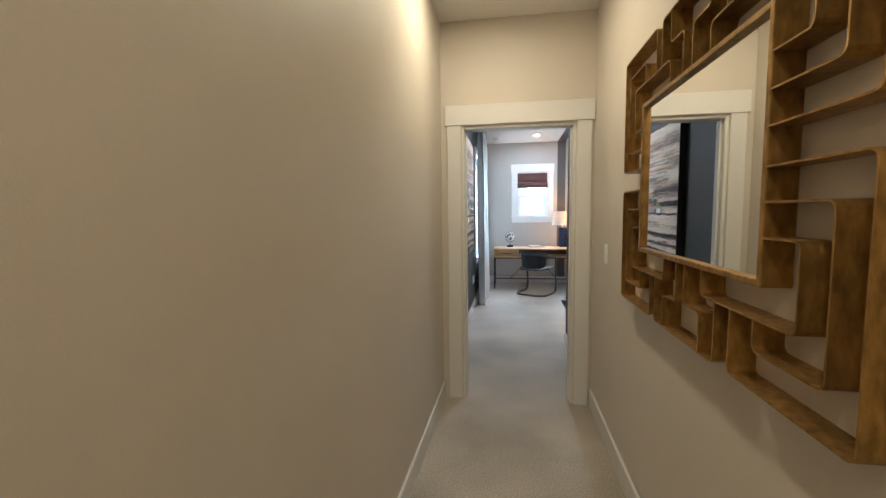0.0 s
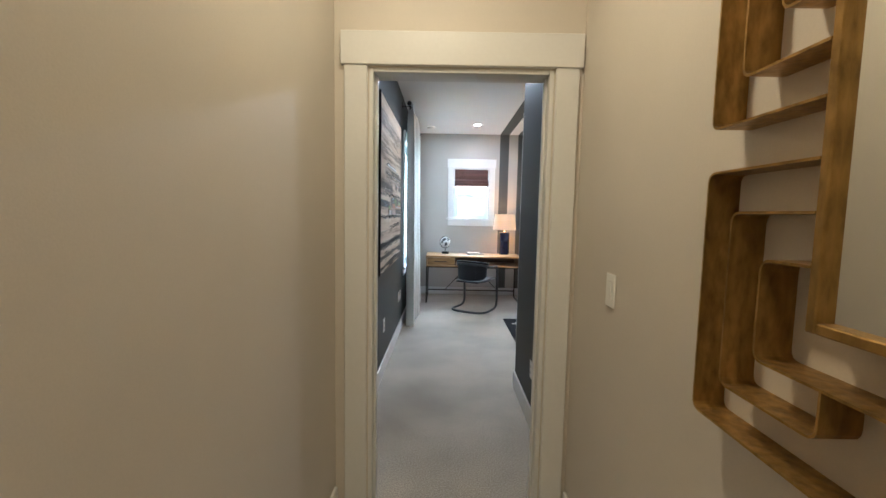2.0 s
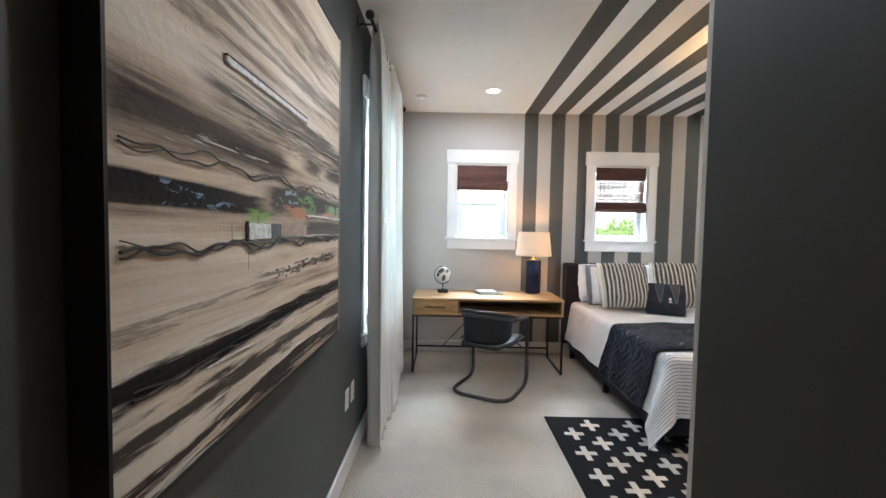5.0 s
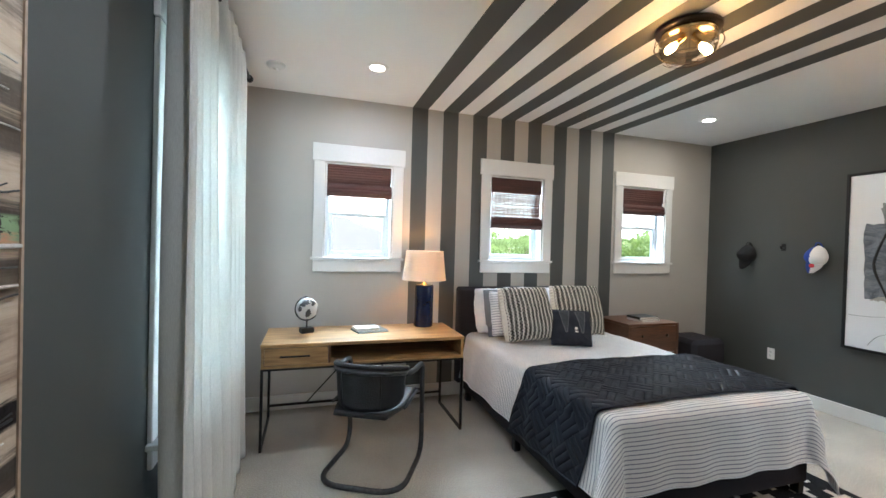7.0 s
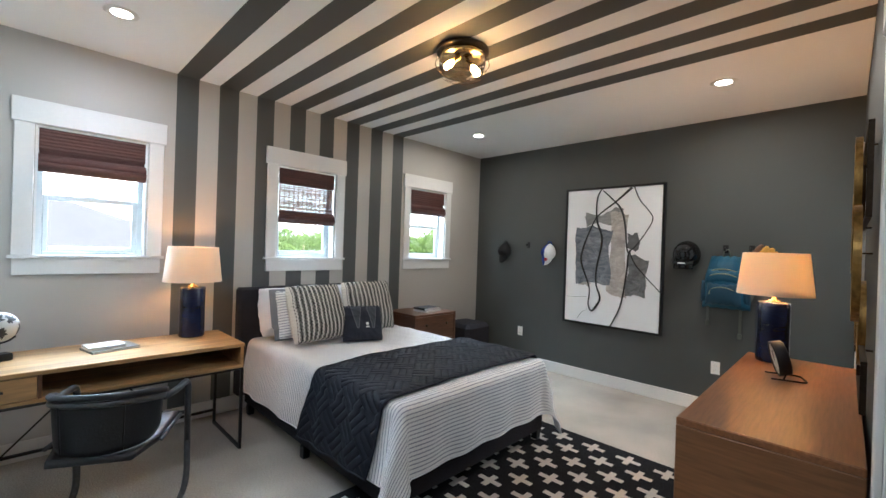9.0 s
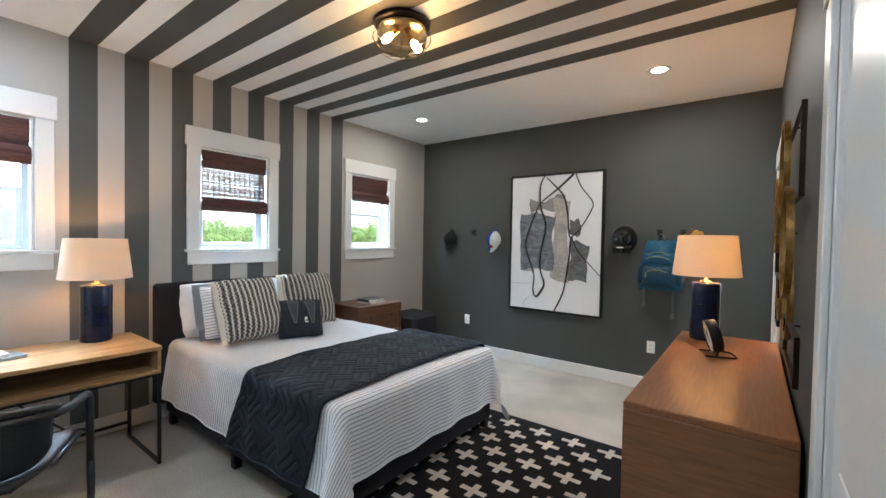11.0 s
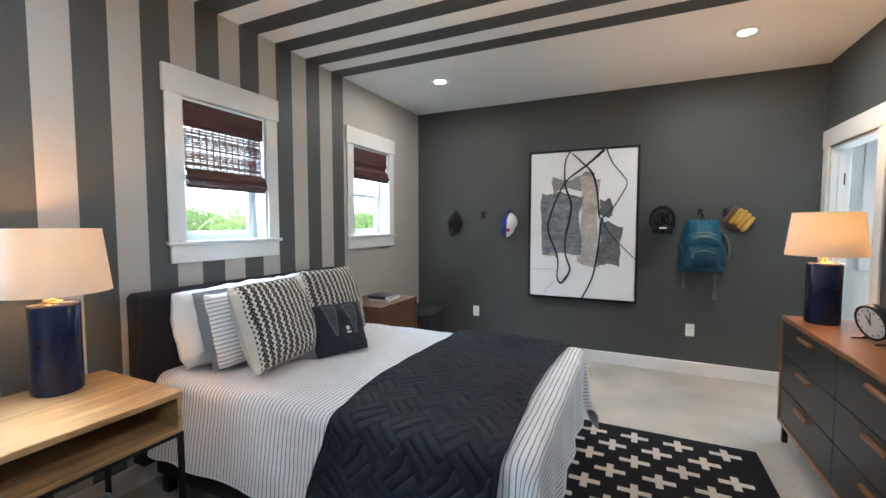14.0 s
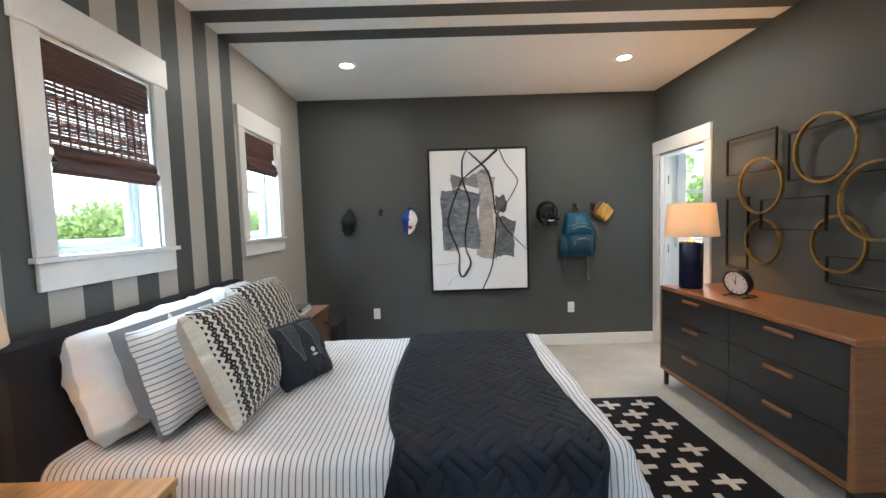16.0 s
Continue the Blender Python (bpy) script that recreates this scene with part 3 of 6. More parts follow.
part("sash", boxes((XW - 0.12, XW - 0.07, y0, y0 + 0.06, z0, z1), (XW - 0.12, XW - 0.07, y1 - 0.06, y1, z0, z1), (XW - 0.12, XW - 0.07, y0 + 0.06, y1 - 0.06, z0, z0 + 0.06),
                   (XW - 0.12, XW - 0.07, y0 + 0.06, y1 - 0.06, z1 - 0.06, z1), (XW - 0.12, XW - 0.07, (y0 + y1) / 2 - 0.03, (y0 + y1) / 2 + 0.03, z0 + 0.06, z1 - 0.06), bevel=0.003), M_VINYL, root)
root = tagged(new("window_5"), "small white window of the side room", "window", "", "structure")
part("window_frame", boxes((XE - 0.03, XE - 0.0125, 4.25, 4.346, 1.15, 2.16), (XE - 0.03, XE - 0.0125, 4.954, 5.05, 1.15, 2.16), (XE - 0.034, XE - 0.0125, 4.24, 5.06, 2.16, 2.29), (XE - 0.05, XE - 0.0125, 4.24, 5.06, 1.05, 1.15), bevel=0.003), M_TRIM, root)
part("sash", boxes((XE + 0.08, XE + 0.12, 4.35, 4.40, 1.15, 2.15), (XE + 0.08, XE + 0.12, 4.90, 4.95, 1.15, 2.15), (XE + 0.08, XE + 0.12, 4.40, 4.90, 1.15, 1.2), (XE + 0.08, XE + 0.12, 4.40, 4.90, 2.1, 2.15),
                   (XE + 0.08, XE + 0.12, 4.40, 4.90, 1.64, 1.68), bevel=0.002), M_VINYL, root)

# ---- bed ----
BX0, BX1, BY0, BY1, BZ = 1.455, 2.935, 6.975, 9.0, 0.625
bed = thing("bed", "upholstered charcoal platform bed with a low headboard", "bed")
part("headboard", boxes((1.375, 2.955, 9.0, 9.095, 0.14, 1.06), bevel=0.02), M_UPHOLSTERY, bed)
part("side_rail", boxes((1.440, 1.485, 7.055, 8.998, 0.085, 0.30), bevel=0.012), M_UPHOLSTERY, bed)
part("side_rail", boxes((2.885, 2.930, 7.055, 8.998, 0.085, 0.30), bevel=0.012), M_UPHOLSTERY, bed)
part("foot_rail", boxes((1.440, 2.930, 7.005, 7.054, 0.085, 0.30), bevel=0.012), M_UPHOLSTERY, bed)
part("platform", boxes((1.486, 2.884, 7.056, 8.998, 0.20, 0.28)), M_UPHOLSTERY, bed)
for lx, ly in ((1.442, 7.02), (2.875, 7.02), (1.442, 7.935), (2.875, 7.935), (1.442, 8.90), (2.875, 8.90)):
    part("leg", boxes((lx, lx + 0.05, ly, ly + 0.05, 0.012 if ly < 7.4 else 0, 0.086), bevel=0.004), M_BLACK, bed)
mattress = tagged(part("mattress", boxes((BX0 + 0.02, BX1 - 0.02, BY0 + 0.03, BY1 - 0.005, 0.282, BZ - 0.02), bevel=0.04), M_COTTON), "white mattress hidden under the coverlet", "mattress")

CX, HALF, RR = (BX0 + BX1) / 2, (BX1 - BX0) / 2, 0.06


def over_edge(e, flare):
    """How far out and down cloth goes, e metres past the start of a rounded edge."""
    q = RR * math.pi / 2
    if e <= 0:
        return 0.0, 0.0
    if e < q:
        return RR * math.sin(e / RR), RR * (1 - math.cos(e / RR))
    return RR + flare * (e - q), RR + (e - q) * math.sqrt(max(0.05, 1 - flare * flare))


def drape(s, t, lift=0.0):
    """Cloth lying on the bed: s metres across from the middle, t metres from the head end towards the foot."""
    length = BY1 - BY0
    a = abs(s) - (HALF - RR)
    b = t - (length - RR)
    sg = 1 if s > 0 else -1
    if a > 0 and b > 0:
        d, ang = math.hypot(a, b), math.atan2(b, a)
        out, down = over_edge(d, (0.08 + 0.36 * math.sin(2 * ang)) if sg < 0 else (0.06 + 0.20 * math.sin(2 * ang)))
        x, y = CX + sg * (HALF - RR + out * math.cos(ang)), BY0 + RR - out * math.sin(ang)
    elif a > 0:
        out, down = over_edge(a, 0.14 if sg < 0 else 0.08)
        x, y = CX + sg * (HALF - RR + out), BY1 - t
    elif b > 0:
        out, down = over_edge(b, 0.03)
        x, y = CX + s, BY0 + RR - out
    else:
        down = 0
        x, y = CX + s, BY1 - t
    n = noise.noise(Vector((s * 5, t * 5, 3.1))) * 0.007 + noise.noise(Vector((s * 14, t * 11, 1.1))) * 0.0035
    hang = max(0, min(1, down / 0.3))
    ripple = 0.008 * hang * math.sin((t if a > 0 else s) * 19 + 1.3 * math.sin(t * 5))
    z = BZ - down + n * (1 - hang)
    if a > 0:
        x += sg * (ripple + lift + n)
    if b > 0:
        y -= ripple + lift + n
    if down < 0.1:
        z += lift
    return Vector((x, y, max(z, 0.018 + lift)))


SPAN, LEN = HALF - RR + 0.455, BY1 - BY0 - RR + 0.425


cov = tagged(part("coverlet", sheet(lambda u, v: drape((u * 2 - 1) * SPAN, v * LEN), 110, 130, uv=lambda u, v: ((u * 2 - 1) * SPAN, v * LEN)), M_TICKING, smooth=True),
             "white and navy ticking-striped coverlet over the bed", "bedspread")


def weave(p, q, c=QCELL):
    """Basket quilting: groups of parallel ridges that turn from cell to cell."""
    a, b = (p + q) * 0.7071, (p - q) * 0.7071
    i, j = math.floor(a / c), math.floor(b / c)
    w = (a / c - i) if (i + j) % 2 else (b / c - j)
    return abs(math.sin(w * math.pi * 3)) ** 0.25


Q0, Q1 = 1.137, 1.90


def quilt_st(u, v):
    side_drop = 0.475 - 0.02 * v
    s = -(HALF - RR + side_drop) + u * (2 * HALF - 2 * RR + side_drop + 0.26)
    side = max(0, -s - HALF + RR)
    edge = math.exp(-((s + HALF - 0.02) / 0.16) ** 2)
    t = Q0 + v * (Q1 - Q0) + 0.015 * math.sin(u * 9) * (1 - v) + 0.045 * edge * (1 - v) ** 2 - 0.05 * (side / 0.45) * (1 - v) + 0.02 * math.sin(u * 7 + 1) * v - 0.16 * side * v
    return s, min(t, BY1 - BY0 - 0.005)


def quilt_at(u, v):
    s, t = quilt_st(u, v)
    edge = min(v, 1 - v, u, 1 - u)
    rumple = 0.010 * noise.noise(Vector((s * 4, t * 4, 9.0)))
    return drape(s, t, 0.017 + rumple * min(1, edge * 20) + 0.006 * weave(s, t) * min(1, edge * 30) + 0.004 * min(1, edge * 40))


quilt = tagged(part("quilt", sheet(quilt_at, 380, 150, uv=quilt_st), M_QUILT, smooth=True), "folded navy quilted throw across the foot of the bed", "blanket")


part("binding", tube([quilt_at(f / 90, 0) for f in range(91)], 0.007, 6), M_QUILT, quilt, "rolled navy binding", True)
part("binding", tube([quilt_at(f / 90, 1) for f in range(91)], 0.007, 6), M_QUILT, quilt, "rolled navy binding", True)
part("binding", tube([quilt_at(0, f / 40) for f in range(41)], 0.007, 6), M_QUILT, quilt, "rolled navy binding", True)
part("hem", tube([drape(-SPAN, f / 90 * LEN) for f in range(91)], 0.004, 6), M_COTTON, cov, "stitched white hem", True)
part("hem", tube([drape(SPAN, f / 90 * LEN) for f in range(91)], 0.004, 6), M_COTTON, cov, "stitched white hem", True)
part("hem", tube([drape((f / 60 * 2 - 1) * SPAN, LEN) for f in range(61)], 0.004, 6), M_COTTON, cov, "stitched white hem", True)


def cushion_pt(w, h, t, power, sg, crease, soft):
    """A filled pillow's face: full in the middle, drawn in along the seams, creased at the corners."""
    def fn(u, v):
        a, b = u * 2 - 1, v * 2 - 1
        k = max(0.0, (1 - abs(a) ** power)) ** 0.5 * max(0.0, (1 - abs(b) ** power)) ** 0.5
        ra, rb = 1 - soft * b * b * abs(a) ** 2, 1 - soft * a * a * abs(b) ** 2
        pinch = 1 - 0.05 * (1 - b * b) * abs(a) ** 4
        pinch2 = 1 - 0.05 * (1 - a * a) * abs(b) ** 4
        seed = t * 50 + w * 9
        wr = 0.018 * noise.noise(Vector((a * 1.8 + seed, b * 1.8, sg)))
        fold = crease * (1 - abs(noise.noise(Vector((a * 2.6 + 1.2 * b + seed, b * 2.0 - 0.8 * a, sg * 2 + 5))) * 2.2)) ** 3
        k2 = min(1, k * 1.6)
        return (a * w / 2 * pinch * ra + crease * 0.6 * noise.noise(Vector((b * 5, seed, a))) * abs(a) ** 3, sg * (t / 2 * k + (wr + fold) * k2), h / 2 + b * h / 2 * pinch2 * rb + crease * 0.8 * noise.noise(Vector((a * 4, seed + 3, b))) * abs(b) ** 3)
    return fn


def cushion(name, w, h, t, material, label, m, piping=None, power=3.0, uvturn=False, crease=0.006, soft=0.05):
    ob = thing(name, label, "pillow", m)
    bm = sheet(cushion_pt(w, h, t, power, -1, crease, soft), 40, 40, uv=(lambda u, v: (v * h, u * w)) if uvturn else (lambda u, v: (u * w, v * h)))
    part("cover_front", bm, material, ob, smooth=True)
    part("cover_back", sheet(cushion_pt(w, h, t, power, 1, crease, soft), 40, 40, uv=lambda u, v: (u * w, v * h)), piping or material, ob, smooth=True)
    return ob


def lean(x, y, yaw=0.0, tilt=-18.0, z=0.645):
    return pose(x, y, z, tilt, 0, yaw)


cushion("sleeping_pillow", 0.76, 0.44, 0.29, M_COTTON, "plump white bed pillow against the headboard", lean(1.85, 8.815, 0, -13), power=2.4, crease=0.016, soft=0.09)
cushion("sleeping_pillow", 0.70, 0.44, 0.27, M_COTTON, "plump white bed pillow against the headboard", lean(2.53, 8.85, 0, -12), power=2.4, crease=0.016, soft=0.09)
sham = cushion("pillow_sham", 0.58, 0.42, 0.20, M_TICKING, "ticking-striped pillow sham with a wide grey flange", lean(1.86, 8.66, 0, -16), M_GREY_COTTON, power=2.6, crease=0.008, soft=0.03)


def flange_pt(u, v):
    """A soft flat border round the sham's edge."""
    q = (u * 4) % 4
    k = min(3, int(q))
    f = q - k
    a, b = ((-1 + 2 * f, -1), (1, -1 + 2 * f), (1 - 2 * f, 1), (-1, 1 - 2 * f))[k]
    g = 0.93 + 0.20 * v
    return (a * 0.29 * g, 0.010 * noise.noise(Vector((a * 3, b * 3, 5))) + 0.03 * v * (0.4 if b > -0.5 else -0.9), 0.21 + b * 0.205 * (0.93 + 0.17 * v) + (0.02 * v if b < -0.9 else 0))


part("flange", sheet(flange_pt, 80, 3), M_GREY_COTTON, sham, "wide grey flange", True)
cushion("knit_pillow", 0.52, 0.49, 0.20, M_KNIT, "cream and black chunky knit cushion", lean(1.83, 8.41, 4, -22, 0.655), M_CREAM_WOOL)
cushion("knit_pillow", 0.52, 0.49, 0.20, M_KNIT, "cream and black chunky knit cushion", lean(2.40, 8.52, -6, -21, 0.655), M_CREAM_WOOL)
M_DENIM = mat("navy_denim", (0.013, 0.016, 0.028), 0.8, 0, 0.25, 350, 0.3, big=0.15)
small = cushion("lumbar_pillow", 0.36, 0.33, 0.11, M_DENIM, "small navy cushion with grey printed panels", lean(2.15, 8.30, -24, -27, 0.627))
M_PRINT = mat("grey_print", (0.05, 0.055, 0.065), 0.8, 0, 0.2, 200)
front = cushion_pt(0.36, 0.33, 0.11, 3.0, -1, 0.006, 0.05)
M_PRINT_LINE = mat("pale_print", (0.12, 0.125, 0.135), 0.8, 0, 0.2, 200)
for u0 in (0.24, 0.62):
    def tri(u, v, grow=0.0, out=0.0025, u0=u0):
        p = Vector(front(u0 + 0.10 + (u - 0.5) * (0.21 * (1 - v) + 0.02 + grow) + 0.03 * v, 0.90 + grow * 0.5 - v * (0.56 + grow)))
        return p - Vector((0, out, 0))
    part("printed_panel", sheet(lambda u, v: tri(u, v, 0.035, 0.002), 8, 12), M_PRINT_LINE, small, "pale printed outline")
    part("printed_panel", sheet(lambda u, v: tri(u, v, 0.0, 0.004), 8, 12), M_PRINT, small, "grey printed triangle")
c0 = Vector(front(0.60, 0.44))
part("printed_badge", moved(lathe([(0, 0), (0.013, 0), (0.013, 0.003), (0, 0.003)], 16, "y"), Matrix.Translation(c0 - Vector((0, 0.004, 0)))), M_PAPER, small, "pale round badge")
part("printed_badge", boxes((c0.x - 0.012, c0.x + 0.016, c0.y - 0.005, c0.y + 0.004, c0.z - 0.032, c0.z - 0.022)), M_PAPER, small, "pale badge bar")

# ---- rug ----
rug = thing("rug", "black flat-woven rug with cream cross motifs", "rug")
RX0, RX1, RY0, RY1 = 0.80, 3.225, 5.985, 7.44
part("woven_field", boxes((RX0, RX1, RY0, RY1, 0.001, 0.009), bevel=0.003), M_RUG, rug)
bm = boxes((-0.066, 0.066, -0.0185, 0.0185, 0, 0.003), (-0.0175, 0.0175, -0.082, -0.0185, 0, 0.003), (-0.0175, 0.0175, 0.0185, 0.082, 0, 0.003))
cross = None
for i in range(15):
    xr = 3.092 - i * 0.1532
    for j in range(7):
        yr = 6.169 + j * 0.2515 + (0.128 if i % 2 else 0)
        if yr > RY1 - 0.06 or xr < RX0 + 0.08:
            continue
        m = pose(xr, yr, 0.0085, 0, 0, 0)
        if cross is None:
            cross = part("cross", bm, M_CREAM_WOOL, rug)
            cross.matrix_basis = m
        else:
            twin(cross, m=m)


# ---- desk ----
desk = thing("writing_desk", "oak desk with one drawer and a black steel frame", "desk")
DX0, DX1, DY0, DY1 = -0.285, 1.200, 8.36, 8.94
part("tabletop", boxes((DX0, DX1, DY0, DY1, 0.717, 0.742), bevel=0.003), M_OAK, desk)
part("bottom_panel", boxes((DX0 + 0.005, DX1 - 0.005, DY0 + 0.005, DY1 - 0.005, 0.572, 0.592), bevel=0.002), M_OAK, desk)
part("side_panel", boxes((DX0 + 0.005, DX0 + 0.023, DY0 + 0.006, DY1 - 0.006, 0.592, 0.717)), M_OAK, desk)
part("side_panel", boxes((DX1 - 0.023, DX1 - 0.005, DY0 + 0.006, DY1 - 0.006, 0.592, 0.717)), M_OAK, desk)
part("back_panel", boxes((DX0 + 0.024, DX1 - 0.024, DY1 - 0.03, DY1 - 0.012, 0.593, 0.716)), M_OAK_DARK, desk)
part("divider", boxes((0.165, 0.18, DY0 + 0.008, DY1 - 0.032, 0.593, 0.716)), M_OAK_DARK, desk)
dr = part("drawer", boxes((DX0 + 0.026, 0.162, DY0 + 0.002, DY1 - 0.1, 0.596, 0.713), bevel=0.002), M_OAK, desk)
part("handle", boxes((-0.16, 0.04, DY0 - 0.016, DY0 - 0.004, 0.650, 0.660), (-0.155, -0.145, DY0 - 0.006, DY0 + 0.002, 0.650, 0.660), (0.025, 0.035, DY0 - 0.006, DY0 + 0.002, 0.650, 0.660), bevel=0.001), M_BLACK, dr, "black bar handle")
S = 0.009
for xx in (DX0 + 0.012, DX1 - 0.012):
    for yy in (DY0 + 0.012, DY1 - 0.012):
        part("leg", boxes((xx - S, xx + S, yy - S, yy + S, 0, 0.572)), M_BLACK, desk)
    part("foot_bar", boxes((xx - S, xx + S, DY0 + 0.022, DY1 - 0.022, 0.0, 0.018)), M_BLACK, desk)
    part("top_bar", boxes((xx - S, xx + S, DY0 + 0.022, DY1 - 0.022, 0.554, 0.572)), M_BLACK, desk)
part("front_bar", boxes((DX0 + 0.021, DX1 - 0.021, DY0 + 0.003, DY0 + 0.021, 0.558, 0.572)), M_BLACK, desk)
part("back_bar", boxes((DX0 + 0.021, DX1 - 0.021, DY1 - 0.021, DY1 - 0.003, 0.10, 0.116)), M_BLACK, desk)
part("brace", tube([(0.02, DY1 - 0.012, 0.112), (0.44, DY1 - 0.012, 0.567)], 0.007, 4), M_BLACK, desk)
part("brace", tube([(0.90, DY1 - 0.012, 0.112), (0.48, DY1 - 0.012, 0.567)], 0.007, 4), M_BLACK, desk)


# ---- table lamps ----
def table_lamp(m, label):
    ob = thing("table_lamp", label, "lamp", m, "table lamps")
    part("base", lathe([(0, 0), (0.078, 0), (0.083, 0.006), (0.084, 0.02), (0.083, 0.19), (0.084, 0.35), (0.081, 0.362), (0.05, 0.366), (0, 0.366)], 40), M_NAVY, ob, "glossy navy ceramic cylinder", True)
    part("cap", lathe([(0.032, 0.366), (0.032, 0.371), (0.018, 0.374), (0.012, 0.378), (0.012, 0.43), (0, 0.43)], 24), M_BRASS, ob, "brass cap and neck", True)
    sh = part("shade", lathe([(0.190, 0.405), (0.190, 0.410), (0.163, 0.655), (0.163, 0.660), (0.160, 0.660), (0.160, 0.655), (0.187, 0.410), (0.187, 0.405), (0.190, 0.405)], 56), M_SHADE, ob, "tapered off-white linen shade", True)
    part("bulb", moved(lathe([(0, 0), (0.014, 0), (0.016, 0.03), (0.03, 0.06), (0.03, 0.075), (0.02, 0.095), (0, 0.1)], 16), Matrix.Translation((0, 0, 0.43))), M_PAPER, ob, "", True)
    for k in range(3):
        a = k * 2.0944
        part("spider", tube([(0.012 * math.cos(a), 0.012 * math.sin(a), 0.428), (0.02 * math.cos(a), 0.02 * math.sin(a), 0.60), (0.163 * math.cos(a), 0.163 * math.sin(a), 0.645)], 0.0018, 5), M_BRASS, ob)
    return ob


table_lamp(pose(0.982, 8.82, 0.742), "lit table lamp with navy ceramic base, on the desk")
table_lamp(pose(3.32, 5.675, 0.83), "lit table lamp with navy ceramic base, on the dresser")

# ---- dresser ----
dresser = thing("dresser", "walnut dresser with six dark grey drawers", "dresser")
X0, X1, Y0, Y1 = 1.885, 3.50, 5.302, 5.82
part("top", boxes((X0, X1, Y0, Y1, 0.80, 0.83), bevel=0.004), M_WALNUT, dresser)
part("side_panel", boxes((X0, X0 + 0.028, Y0, Y1, 0.13, 0.80), bevel=0.003), M_WALNUT_SIDE, dresser)
part("side_panel", boxes((X1 - 0.028, X1, Y0, Y1, 0.13, 0.80), bevel=0.003), M_WALNUT_SIDE, dresser)
part("bottom_rail", boxes((X0 + 0.028, X1 - 0.028, Y0, Y1, 0.13, 0.158), bevel=0.002), M_WALNUT, dresser)
part("back_panel", boxes((X0 + 0.028, X1 - 0.028, Y0 + 0.004, Y0 + 0.012, 0.158, 0.80)), M_WALNUT, dresser)
for xx in (X0 + 0.02, X1 - 0.05):
    for yy in (Y0 + 0.02, Y1 - 0.05):
        part("leg", boxes((xx, xx + 0.03, yy, yy + 0.03, 0, 0.131), bevel=0.003), M_BRONZE, dresser)
part("base_rail", boxes((X0 + 0.05, X1 - 0.05, Y1 - 0.046, Y1 - 0.024, 0.105, 0.13)), M_BRONZE, dresser)
xm = (X0 + X1) / 2
for a, b in ((X0 + 0.031, xm - 0.002), (xm + 0.002, X1 - 0.031)):
    for k in range(3):
        z0 = 0.161 + k * 0.2128
        dw = part("drawer", boxes((a, b, Y0 + 0.05, Y1 - 0.006, z0, z0 + 0.209), bevel=0.002), M_DRAWER, dresser, "dark grey drawer")
        c = (a + b) / 2
        part("handle", boxes((c - 0.095, c + 0.095, Y1 - 0.008, Y1 + 0.014, z0 + 0.158, z0 + 0.180), bevel=0.005), M_WALNUT, dw, "long walnut pull")

# ---- chair ----
chair = thing("cantilever_chair", "black leather barrel chair on a cantilevered steel tube", "chair", pose(0.44, 7.99, 0, 0, 0, -28))
HW, FR, BK = 0.265, 0.265, -0.245
loop = rounded([(-HW, FR - 0.02, 0.30), (-HW, FR, 0.013), (-HW, BK - 0.02, 0.013), (HW, BK - 0.02, 0.013), (HW, FR, 0.013), (HW, FR - 0.02, 0.30)], 0.17, 9)
part("base_tube", tube(loop, 0.017, 12), M_TUBE, chair, "gunmetal floor tube", True)
for sg in (-1, 1):
    part("arm_tube", tube(rounded([(sg * HW, FR - 0.02, 0.29), (sg * HW, FR - 0.03, 0.645), (sg * 0.255, 0.04, 0.645), (sg * 0.232, -0.06, 0.650)], 0.06, 7), 0.017, 12), M_TUBE, chair, "gunmetal arm tube", True)


def back_curve(f, z):
    """The barrel back in plan: f runs from 0 at one arm to 1 at the other."""
    a = math.pi * (0.98 + 1.04 * f)
    e = 0.9 + 0.1 * (z - 0.42) / 0.35
    return Vector((0.238 * e * math.cos(a), -0.03 + 0.225 * e * math.sin(a), z))


part("top_tube", tube([back_curve(f / 24, 0.645 + 0.05 * math.sin(math.pi * f / 24) ** 0.8) for f in range(25)], 0.015, 10), M_TUBE, chair, "gunmetal rail round the back", True)
part("top_pad", tube([back_curve(0.03 + 0.94 * f / 24, 0.672 + 0.055 * math.sin(math.pi * (0.03 + 0.94 * f / 24)) ** 0.8) for f in range(25)], 0.016, 10), M_LEATHER, chair, "padded black leather roll", True)


def shell(u, v):
    top = 0.650 + 0.05 * math.sin(math.pi * (0.06 + u * 0.88)) ** 0.8
    low = 0.455 + 0.012 * abs(2 * u - 1) ** 2 + 0.05 * abs(2 * u - 1) ** 6
    return back_curve(0.06 + u * 0.88, top + (low - top) * v)


part("backrest", sheet(shell, 32, 10, thick=0.018), M_LEATHER, chair, "black leather sling back", True)


def seat_pt(u, v):
    a = (u * 2 - 1)
    y = -0.25 + v * 0.50
    w = 0.215 * (1 - 0.25 * max(0, -y - 0.05) / 0.2)
    return (a * w, y, 0.455 - 0.035 * (1 - a * a) * math.sin(math.pi * min(1, v * 0.9)) + 0.01 * v)


part("seat", sheet(seat_pt, 16, 16, thick=0.028), M_LEATHER, chair, "black leather seat", True)
part("seat_rail", tube([(-0.235, 0.22, 0.45), (-0.235, -0.10, 0.45)], 0.010, 8), M_TUBE, chair, "", True)
part("seat_rail", tube([(0.235, 0.22, 0.45), (0.235, -0.10, 0.45)], 0.010, 8), M_TUBE, chair, "", True)
part("cross_tube", tube([(-HW, FR - 0.02, 0.45), (HW, FR - 0.02, 0.45)], 0.010, 8), M_TUBE, chair, "", True)
